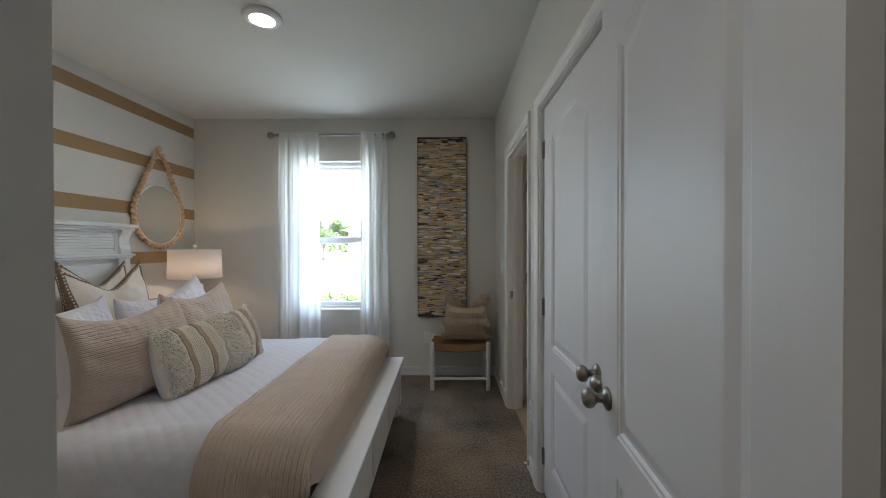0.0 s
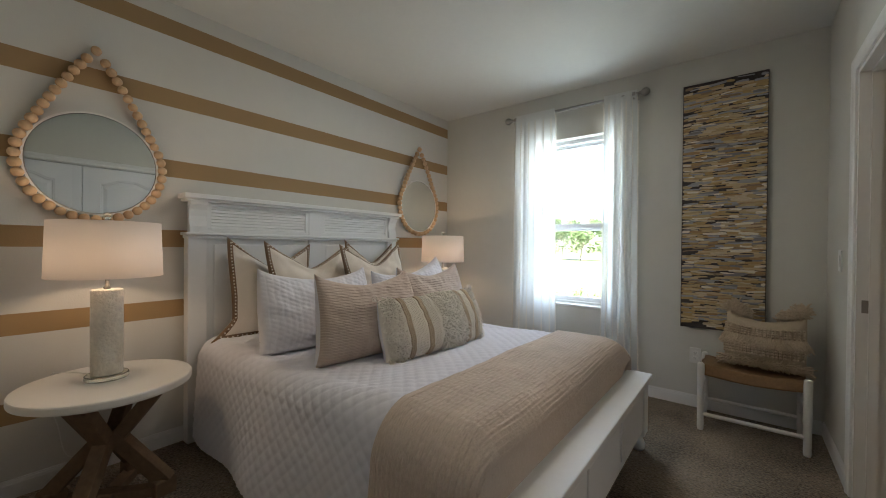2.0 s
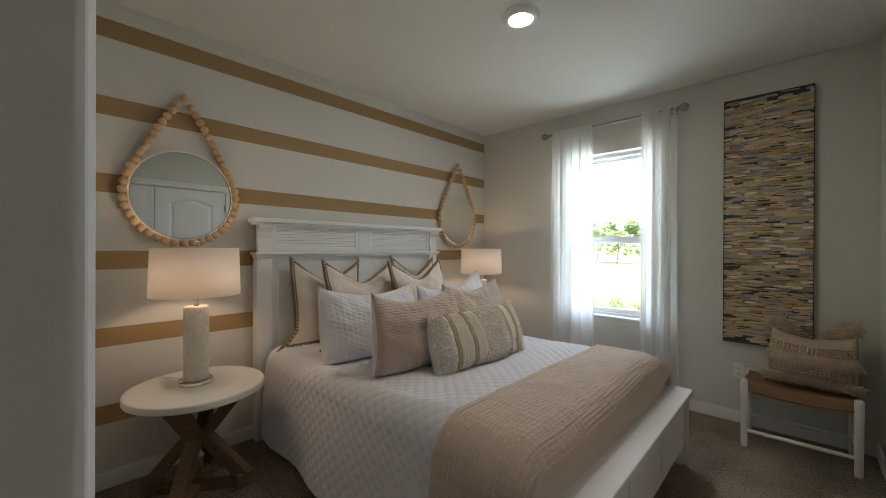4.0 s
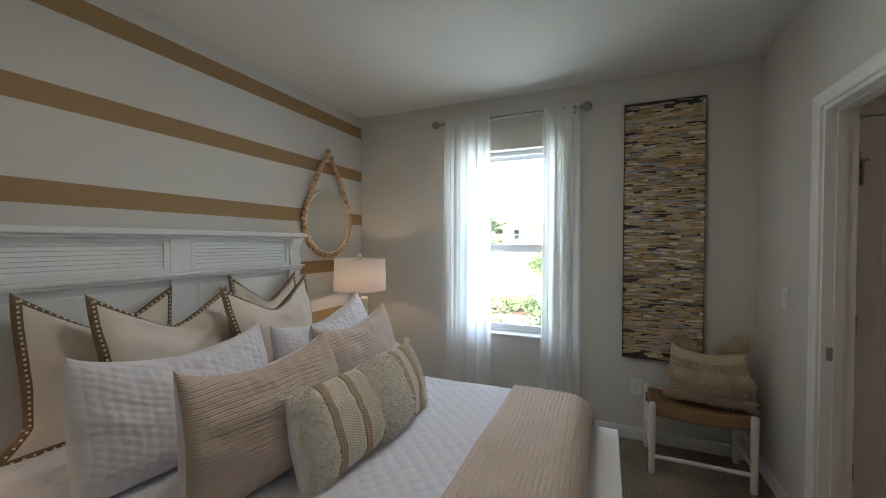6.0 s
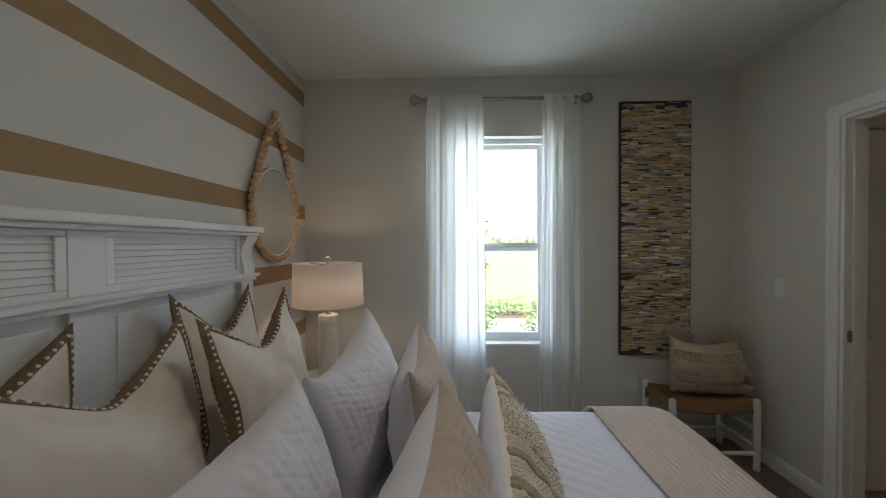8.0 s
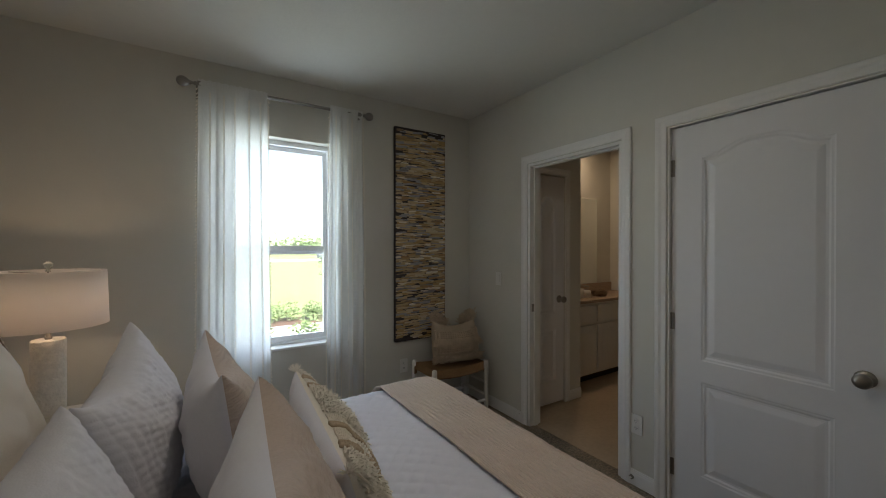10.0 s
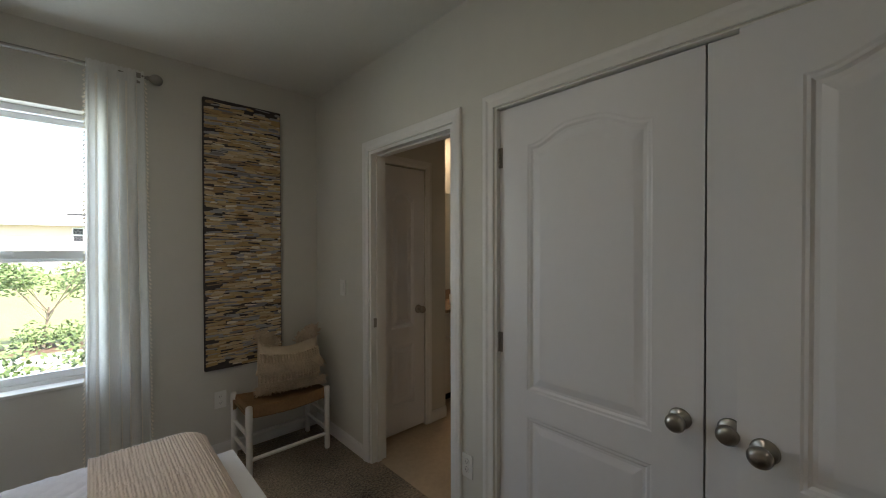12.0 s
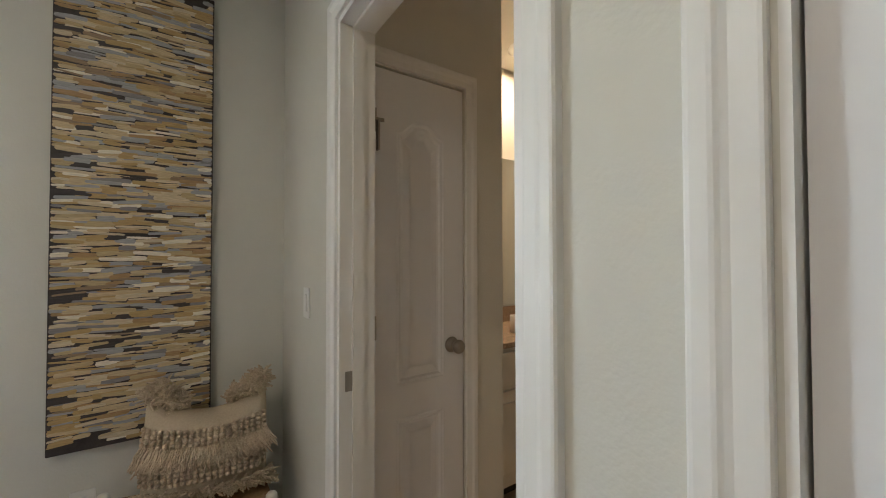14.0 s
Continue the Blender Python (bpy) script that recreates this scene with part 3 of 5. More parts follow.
def curtain(label, x0, x1, seed, folds, depth):
    """A sheer panel hung on the rod: pleats, embroidered chains and tasselled edges."""
    rng = random.Random(seed)
    c = thing("curtain", label, "curtain", group="curtains at the window")
    ph = [rng.uniform(0, 6.28) for _ in range(4)]

    def at(u, z):
        s = (2.45 - z) / 2.4
        flare = 0.02 * s
        x = x0 - flare * (1 - u) + (x1 - x0) * u + flare * u
        gather = 1 - 0.55 * math.exp(-s * 8)
        d = depth * math.sin(folds * 6.283 * u + ph[0] + 0.7 * math.sin(3 * s + ph[2])) + 0.35 * depth * math.sin(folds * 2.3 * 6.283 * u + ph[1] + 1.5 * s) + 0.008 * math.sin(4 * u + 5 * s + ph[3])
        x += 0.008 * math.sin(folds * 12.566 * u + ph[2])
        tops = 0.004 * math.sin(folds * 40 * u) * math.exp(-s * 40)
        if z > RZ - 0.03:
            d = d * 0.2 - 0.020
        return Vector((x, RY - 0.004 + d * gather, z + tops))

    bm = bmesh.new()
    nu, zs = 110, [0.035 + (2.452 - 0.035) * k / 70 for k in range(71)]
    grid = [[bm.verts.new(at(i / nu, z)) for i in range(nu + 1)] for z in zs]
    for a, b2 in zip(grid, grid[1:]):
        for i in range(nu):
            bm.faces.new((a[i], a[i + 1], b2[i + 1], b2[i]))
    part("panel", bm, SHEER, c, smooth=True)
    # embroidered chains
    for u in (0.16, 0.36, 0.52, 0.70, 0.86):
        bm = bmesh.new()
        z = 0.08
        while z < 2.36:
            p = at(u, z) + Vector((0, -0.003, 0))
            for side in (-1, 1):
                q0, q1, q2 = p, p + Vector((side * 0.0055, -0.001, 0.009)), p + Vector((0, 0, 0.018))
                for a, b2 in ((q0, q1), (q1, q2)):
                    rod_between(bm, a, b2, 0.0017, 4)
            z += 0.019
        part("embroidery", bm, YARN, c, "cream chain-stitch embroidery")["kind"] = "stuff"
    for u, side in ((0.0, -1), (1.0, 1)):
        bm = bmesh.new()
        z = 0.07
        while z < 2.40:
            p = at(u, z)
            tip = p + Vector((side * rng.uniform(0.006, 0.012), -0.004, -rng.uniform(0.016, 0.021)))
            rod_between(bm, p, p * 0.7 + tip * 0.3, 0.0011, 4)
            rod_between(bm, p * 0.75 + tip * 0.25, tip, 0.0018, 6, 0.0058)
            z += 0.0235
        rod_between(bm, at(u, 0.04), at(u, 0.041), 0.001, 4)
        part("tassel_trim", bm, YARN, c, "cream tassel fringe")["kind"] = "stuff"
    return c


curtain("sheer white cotton curtain with chain embroidery and tassel edges", 0.905, 1.315, 3, 2.2, 0.011)
curtain("gathered sheer white cotton curtain with tassel edges", 1.728, 1.985, 8, 3.2, 0.022)

# ---- painting ----
AX0, AX1, AZ0, AZ1, AY = 2.290, 2.785, 0.600, 2.412, 3.584
art = thing("painting", "tall narrow abstract painting of short grey, ochre and cream dashes", "painting")
part("canvas", boxes((AX0, AY, AZ0, AX1, FY - 0.001, AZ1), bevel=0.003), CANVAS, art, "dark painted canvas")
STROKE = bpy.data.materials.new("paint_dashes")
STROKE.use_nodes = True
n, link = STROKE.node_tree.nodes, STROKE.node_tree.links.new
b = n["Principled BSDF"]
b.inputs["Roughness"].default_value = 0.5
ge, ramp = n.new("ShaderNodeNewGeometry"), n.new("ShaderNodeValToRGB")
ramp.color_ramp.interpolation = "CONSTANT"
TONES = ((0.0, (0.58, 0.45, 0.27)), (0.20, (0.47, 0.32, 0.14)), (0.34, (0.36, 0.36, 0.38)), (0.47, (0.62, 0.52, 0.36)), (0.60, (0.40, 0.25, 0.12)), (0.67, (0.50, 0.38, 0.21)), (0.79, (0.24, 0.23, 0.24)), (0.86, (0.78, 0.72, 0.60)), (0.93, (0.30, 0.21, 0.13)), (0.97, (0.05, 0.04, 0.04)))
el = ramp.color_ramp.elements
while len(el) < len(TONES):
    el.new(0.5)
for e, (p, colr) in zip(el, TONES):
    e.position, e.color = p, (*colr, 1)
link(ge.outputs["Random Per Island"], ramp.inputs[0])
ns, co, mp = n.new("ShaderNodeTexNoise"), n.new("ShaderNodeTexCoord"), n.new("ShaderNodeMapping")
mp.inputs["Scale"].default_value = (40, 40, 420)
link(co.outputs["Object"], mp.inputs[0]), link(mp.outputs[0], ns.inputs["Vector"])
ns.inputs["Scale"].default_value = 1
hs = n.new("ShaderNodeHueSaturation")
link(maths(n, link, "MULTIPLY_ADD", ns.outputs[0], 0.7, 0.62), hs.inputs["Value"])
link(ramp.outputs[0], hs.inputs["Color"]), link(hs.outputs[0], b.inputs["Base Color"])
bp = n.new("ShaderNodeBump")
bp.inputs["Strength"].default_value, bp.inputs["Distance"].default_value = 0.5, 0.002
link(ns.outputs[0], bp.inputs["Height"]), link(bp.outputs[0], b.inputs["Normal"])
rng = random.Random(5)
vs, fs = [], []
z = AZ0 + 0.014
while z < AZ1 - 0.012:
    edge = min(z - AZ0, AZ1 - z)
    x = AX0 + rng.uniform(-0.03, 0.02)
    while x < AX1 - 0.01:
        ln = rng.uniform(0.050, 0.125)
        if rng.random() < (0.93 if edge > 0.10 else 0.28 + 5.5 * edge):
            a, c = max(x, AX0 + 0.003), min(x + ln, AX1 - 0.003)
            if c - a > 0.012:
                h = rng.uniform(0.0055, 0.0105) if rng.random() < 0.8 else rng.uniform(0.0030, 0.0050)
                zc, tilt = z + rng.uniform(-0.004, 0.004), rng.uniform(-0.10, 0.10)
                y = AY - 0.0012 - 0.0022 * rng.random()
                k = len(vs)
                out = ((a, -0.3), (a + 0.004, -0.9), ((a + c) / 2, -1), (c - 0.005, -0.8), (c, 0.1), (c - 0.004, 0.85), ((a + c) / 2, 1), (a + 0.003, 0.7))
                for px, s in out:
                    vs.append((px, y, zc + h * s * rng.uniform(0.6, 1.2) + tilt * (px - (a + c) / 2)))
                for px, s in out:
                    vs.append((px, AY - 0.0002, zc + h * s * 1.02 + tilt * (px - (a + c) / 2)))
                fs.append(tuple(range(k, k + 8)))
                fs += [(k + i, k + 8 + i, k + 8 + (i + 1) % 8, k + (i + 1) % 8) for i in range(8)]
        x += ln * rng.uniform(0.72, 1.0)
    z += 0.0108
me = bpy.data.meshes.new("paint_layer")
me.from_pydata(vs, [], fs)
me.materials.append(STROKE)
dashes = new("paint_layer", me)
dashes.parent = art
tagged(dashes, "thick short brush dashes in grey, ochre and cream", kind="stuff")

# ---- bead mirrors ----
def bead_mirror(label, y, group="bead mirrors over the nightstands"):
    """A round mirror in a drop-shaped string of wooden beads."""
    c = thing("wall_mirror", label, "mirror", (0.0, y, 1.60), group)
    R, top = 0.262, 0.575
    part("backing", lathe(bmesh.new(), ((0, 0.002), (R - 0.004, 0.002), (R - 0.004, 0.026), (R - 0.006, 0.028)), 64, pose(0, 0, 0, 0, 90, 0)), NICKEL, c)
    part("glass", lathe(bmesh.new(), ((0, 0.0285), (R - 0.010, 0.0285), (R - 0.006, 0.026)), 64, pose(0, 0, 0, 0, 90, 0)), MIRROR, c, "round mirror glass")
    bm = bmesh.new()
    lathe(bm, ((R - 0.006, 0.0), (R + 0.004, 0.0), (R + 0.004, 0.030), (R - 0.006, 0.030)), 64, pose(0, 0, 0, 0, 90, 0))
    part("rim", bm, WHITE, c, "thin white rim")
    # path: arc below, straight strands to the top
    rb, bead = R + 0.022, 0.0245
    ang = math.acos(rb / top)
    pts = []
    a0 = math.pi / 2 - ang
    n_arc = int((2 * math.pi - 2 * ang) * rb / (bead * 1.86))
    for k in range(n_arc + 1):
        a = math.pi / 2 + ang + (2 * math.pi - 2 * ang) * k / n_arc
        pts.append((rb * math.cos(a), rb * math.sin(a)))
    ex, ez = rb * math.cos(a0), rb * math.sin(a0)
    length = math.hypot(ex, top - ez)
    m = int(length / (bead * 1.80))
    for side in (1, -1):
        for k in range(1, m):
            s = k / m
            bow = 0.010 * math.sin(math.pi * s)
            pts.append((side * (ex * (1 - s) + bow + 0.012 * s), ez + (top - ez) * s))
    pts.append((0, top + 0.012))
    bmesh_bead = bmesh.new()
    ball(bmesh_bead, (0, 0, 0), bead, 14)
    me = mesh_of(bmesh_bead, "bead", BEAD, True)
    for yy, z in pts:
        ob = new("bead", me)
        ob.parent = c
        ob.location = (0.026, yy, z)
        s = random.uniform(0.93, 1.04)
        ob.scale = (s, s, s * random.uniform(0.92, 1.0))
        ob.rotation_euler = (random.uniform(0, 3), random.uniform(0, 3), 0)
    part("nail", rod_between(bmesh.new(), (0.0, 0, top + 0.0), (0.03, 0, top + 0.0), 0.003, 8), NICKEL, c)
    return c


bead_mirror("round mirror framed by a drop-shaped string of wooden beads", 0.622)
bead_mirror("round bead-framed mirror hanging near the window corner", 3.118)

# ---- bed ----
BC = 1.872                                   # the bed's middle line
bed = thing("bed", "white painted panel bed with a louvred headboard", "bed", (0, 0, 0))
H0, H1 = BC - 0.855, BC + 0.855
hb = part("headboard", boxes((0.022, H0 + 0.02, 0.10, 0.062, H1 - 0.02, 1.455)), BEDW, bed, "white headboard")
for y in (H0, H1 - 0.105):
    part("post", boxes((0.020, y, 0.0, 0.090, y + 0.105, 1.245), bevel=0.005), BEDW, hb)
part("cap", boxes((0.010, H0 - 0.030, 1.462, 0.135, H1 + 0.030, 1.492), (0.012, H0 - 0.016, 1.446, 0.118, H1 + 0.016, 1.462), bevel=0.006), BEDW, hb)
part("ledge", boxes((0.012, H0 - 0.018, 1.245, 0.118, H1 + 0.018, 1.263), (0.014, H0 - 0.006, 1.228, 0.104, H1 + 0.006, 1.245), bevel=0.005), BEDW, hb)
for y in (H0 + 0.006, H1 - 0.099):
    bm = bmesh.new()
    side = [(0.062, 1.263), (0.100, 1.263), (0.098, 1.30), (0.088, 1.33), (0.085, 1.36), (0.092, 1.40), (0.112, 1.43), (0.114, 1.446), (0.062, 1.446)]
    a = [bm.verts.new((x, y, z)) for x, z in side]
    c = [bm.verts.new((x, y + 0.093, z)) for x, z in side]
    bm.faces.new(a), bm.faces.new(c[::-1])
    for k in range(len(side)):
        l = (k + 1) % len(side)
        bm.faces.new((a[k], c[k], c[l], a[l]))
    bmesh.ops.recalc_face_normals(bm, faces=bm.faces[:])
    part("corbel", bm, BEDW, hb)
part("divider", boxes((0.060, BC - 0.055, 1.263, 0.082, BC + 0.055, 1.446), (0.060, BC - 0.05, 0.30, 0.078, BC + 0.05, 1.228), bevel=0.003), BEDW, hb)
for y0, y1 in ((H0 + 0.099, BC - 0.055), (BC + 0.055, H1 - 0.099)):
    part("louvre_frame", boxes((0.060, y0, 1.263, 0.080, y1, 1.285), (0.060, y0, 1.428, 0.080, y1, 1.446), (0.060, y0, 1.285, 0.080, y0 + 0.03, 1.428), (0.060, y1 - 0.03, 1.285, 0.080, y1, 1.428), bevel=0.003), BEDW, hb)
    for k in range(7):
        z = 1.287 + k * 0.0203
        bm = bmesh.new()
        box(bm, -0.008, y0 + 0.03, -0.0115, 0.000, y1 - 0.03, 0.0115, 0.0, pose(0.0715, 0, z + 0.0105, 0, -24, 0))
        part("slat", bm, BEDW, hb)
    part("lower_panel", boxes((0.060, y0 + 0.05, 0.35, 0.068, y1 - 0.03, 1.19), bevel=0.004), BEDW, hb)
FX = 2.245
fb = part("footboard", boxes((FX - 0.075, H0 + 0.02, 0.13, FX - 0.03, H1 - 0.02, 0.413)), BEDW, bed, "low white footboard")
part("cap", boxes((FX - 0.14, H0 - 0.02, 0.412, FX, H1 + 0.02, 0.442), bevel=0.005), BEDW, fb)
for y in (H0, H1 - 0.09):
    part("post", boxes((FX - 0.10, y, 0.10, FX - 0.018, y + 0.09, 0.412), bevel=0.004), BEDW, fb)
    part("foot", lathe(bmesh.new(), ((0, 0), (0.026, 0), (0.034, 0.012), (0.037, 0.035), (0.030, 0.058), (0.022, 0.068), (0.030, 0.082), (0.030, 0.10)), 24, pose(FX - 0.06, y + 0.045, 0)), BEDW, fb, smooth=True)
for k in range(3):
    y0 = H0 + 0.12 + k * 0.5
    part("panel", boxes((FX - 0.034, y0, 0.17, FX - 0.022, y0 + 0.46, 0.375), bevel=0.005), BEDW, fb)
for y in (H0 + 0.08, H1 - 0.11):
    part("side_rail", boxes((0.09, y, 0.17, FX - 0.10, y + 0.03, 0.36), bevel=0.004), BEDW, bed)
part("slat_base", boxes((0.10, H0 + 0.05, 0.22, FX - 0.11, H1 - 0.05, 0.25)), WOOD, bed)

TOP, M0, M1, MX0, MX1 = 0.625, BC - 0.785, BC + 0.785, 0.10, 2.115
mt = thing("mattress", "thick mattress under a white quilt", "mattress")
part("body", boxes((MX0, M0 + 0.02, 0.252, MX1 - 0.02, M1 - 0.02, TOP - 0.045), bevel=0.09), WHITEC, mt)


def over(s, edge, r):
    """Cloth across the bed: s from the middle; returns the offset from the middle and the drop."""
    a, sg = abs(s), 1 if s >= 0 else -1
    flat = edge - r
    if a <= flat:
        return s, 0.0, 0.0
    arc = r * math.pi / 2
    if a <= flat + arc:
        t = (a - flat) / r
        return sg * (flat + r * math.sin(t)), r * (1 - math.cos(t)), t / (math.pi / 2)
    return sg * edge, r + (a - flat - arc), 1.0


def quilt_z(x, s):
    """Diamond quilting: puffed cells between two sets of seams."""
    p, q = (x + s) / 0.068, (x - s) / 0.068
    a, c = abs(math.sin(math.pi * p)), abs(math.sin(math.pi * q))
    return 0.0058 * (a * c) ** 0.40 + 0.0016 * noise.noise((x * 30, s * 30, 2))


def draped(x0, x1, s0, s1, nx, ns, edge, r, lift, puff, hem):
    bm = bmesh.new()
    rows = []
    for i in range(nx + 1):
        x = x0 + (x1 - x0) * i / nx
        row = []
        for j in range(ns + 1):
            s = s0 + (s1 - s0) * j / ns
            o, drop, side = over(s, edge, r)
            sg = 1 if s >= 0 else -1
            w = side * max(drop - r, 0)
            wave = 0.045 * w * math.sin(x * 9 + sg) + 0.05 * w * math.sin(x * 4.1 + 2 * sg) + 0.10 * w
            p = puff(x, s)
            soft = 0.010 * noise.noise((x * 2.1, s * 2.1, 3))
            fall = 0.0
            xx = x
            if x > MX1 - 0.11:
                t = min((x - (MX1 - 0.11)) / 0.11, 1.6)
                xx = MX1 - 0.11 + 0.11 * math.sin(min(t, math.pi / 2))
                fall = 0.11 * (1 - math.cos(min(t, math.pi / 2))) + max(0, (x - (MX1 - 0.11)) - 0.11 * math.pi / 2)
            xx += side * (min(x, MX1 + 0.010) - xx)
            near, mid = min(max((1.62 - x) / 0.30, 0), 1), min(max((0.80 - abs(s)) / 0.16, 0), 1)
            dent = 0.030 * near * near * (3 - 2 * near) * mid * mid * (3 - 2 * mid)
            z = TOP - drop - fall * (1 - side) + (lift + p + soft - dent) * (1 - side)
            y = BC + o + sg * side * (lift + p + wave)
            z = max(z, 0.02)
            row.append(bm.verts.new((xx + hem(x, s), y, z)))
        rows.append(row)
    for a, c in zip(rows, rows[1:]):
        for j in range(ns):
            bm.faces.new((a[j], c[j], c[j + 1], a[j + 1]))
    bmesh.ops.recalc_face_normals(bm, faces=bm.faces[:])
    return bm


SPAN = 0.785 - 0.12 + 0.12 * math.pi / 2
q = part("quilt", draped(0.13, MX1 - 0.012, -(SPAN + 0.46), SPAN + 0.46, 290, 380, 0.80, 0.12, 0.012, quilt_z, lambda x, s: 0.0), QUILT, None, smooth=True)
tagged(q, "white diamond-quilted bedspread hanging over the bed sides", "bedspread")


def ribs(x, s):
    w = 0.012 * noise.noise((x * 5, s * 4, 9)) + 0.02 * math.sin(s * 2.5)
    a = abs(math.sin(math.pi * (x + w) / 0.0195))
    cross = 0.72 + 0.5 * noise.noise((x * 14, s * 55, 6))
    return 0.0058 * a ** 0.6 * cross + 0.0022 * noise.noise((x * 80, s * 60, 1)) + 0.006 * noise.noise((x * 9, s * 5, 4))


tw = part("throw", draped(1.735, MX1 + 0.175, -(SPAN + 0.36), SPAN + 0.34, 230, 560, 0.825, 0.12, 0.030, ribs, lambda x, s: 0.0), THROW, None, smooth=True)
tw.modifiers.new("thick", "SOLIDIFY").thickness = 0.006
part("hem", draped(1.728, 1.750, -(SPAN + 0.36), SPAN + 0.34, 4, 420, 0.825, 0.12, 0.035, lambda x, s: 0.003 * noise.noise((x * 20, s * 12, 5)), lambda x, s: 0.0), THROW, tw, "folded and stitched hem", smooth=True).modifiers.new("thick", "SOLIDIFY").thickness = 0.005
tagged(tw, "beige crinkled gauze throw across the foot of the bed", "throw blanket")


# ---- pillows ----
def pillow_point(u, v, w, h, t, chop, pinch, lap, side, seed):
    """A point on a stuffed cushion. Deeply chopped ones (shams) get a V between their ears and corners that flare on the bed."""
    deep = chop > 0.27
    bu, bv = max(1 - u * u, 0), max(1 - v * v, 0)
    low, high = max(0, (-v - 0.5) / 0.5), max(0, (v - 0.45) / 0.55)
    if deep:
        waist = min((1 - v) / 1.55, 1)
        wide = -0.13 * waist * waist * (3 - 2 * waist) + 0.42 * max(0, (-v - 0.62) / 0.38) ** 1.2
    else:
        wide = 0.02 * bv + 0.05 * low ** 2
    x = w / 2 * u * (1 + wide * u * u)
    y = h / 2 * v * (1 - pinch * bu * (1 if v > 0 else 0.35)) - 0.012 * h * low * u ** 4
    if chop and v > -0.6:
        a = abs(u)
        dip = 1.05 - math.sqrt(u * u + 0.02) if deep else 1 - a ** 1.7
        y -= chop * h * ((v + 0.6) / 1.6) ** 2.2 * dip
        y += (0.0 if deep else 0.035) * h * a ** 10 * high
    z = side * t / 2 * (bu ** 0.72 * bv ** 0.60 if deep else bu ** 0.36 * bv ** 0.40) * (1 - 0.20 * v)
    if deep:
        z *= 1 - 0.30 * math.exp(-((u / 0.30) ** 2)) * max(v, 0)
    wr = noise.noise((u * 2.2 + seed, v * 2.2, side * 3.0)) * (0.026 if deep else 0.017) + noise.noise((u * 5 + seed, v * 4, side)) * (0.014 if deep else 0.009)
    fold = noise.noise((u * 7 + seed, (v - abs(u)) * 2.5, 8.0)) * 0.018 * (high + 0.5 * low)
    z += side * (wr + fold) * (bu * bv) ** 0.4 + lap * bv * u ** 6
    return Vector((x, y, z))


def pillow_pose(place, lean, yaw=0, roll=0):
    """place: the middle of the lower edge on the bed; lean: degrees back from upright."""
    base = Matrix(((0, 0, 1, 0), (1, 0, 0, 0), (0, 1, 0, 0), (0, 0, 0, 1)))
    return Matrix.Translation(place) @ pose(0, 0, 0, 0, -lean, 0) @ pose(0, 0, 0, 0, 0, yaw) @ base @ pose(0, 0, 0, 0, 0, roll)


def shell(w, h, t, chop, pinch, seed, sides=(1, -1), n_u=44, relief=None, lap=0.0):
    bm = bmesh.new()
    for side in sides:
        g = []
        for j in range(n_u + 1):
            v = math.sin((j / n_u - 0.5) * math.pi)
            row = []
            for i in range(n_u + 1):
                u = math.sin((i / n_u - 0.5) * math.pi)
                p = pillow_point(u, v, w, h, t, chop, pinch, lap, side, seed)
                if relief:
                    p.z += side * relief(p.x, p.y) * ((1 - u * u) * (1 - v * v)) ** 0.15
                row.append(bm.verts.new(p))
            g.append(row)
        for a, c in zip(g, g[1:]):
            for i in range(n_u):
                f = (a[i], a[i + 1], c[i + 1], c[i])
                bm.faces.new(f if side > 0 else f[::-1])
    bmesh.ops.remove_doubles(bm, verts=bm.verts[:], dist=0.0006)
    return bm


def pillow(name, label, m, w, h, t, material, back=None, chop=0.0, pinch=0.06, seed=0.0, group="pillows on the bed", relief=None, n_u=44, both=False, lap=0.0):
    """A stuffed cushion; its local origin is the middle of its lower edge."""
    c = thing(name, label, "pillow", group=group)
    shift = Matrix.Translation((0, h / 2 * (1 - pinch), 0))
    for nm, side, mt2 in (("front", 1, material), ("back", -1, back or material)):
        bm = shell(w, h, t, chop, pinch, seed, (side,), n_u if side > 0 or both else 44, relief if side > 0 or both else None, lap)
        bm.transform(shift)
        part(nm, bm, mt2, c, smooth=True)
    c.matrix_world = m
    return c, shift


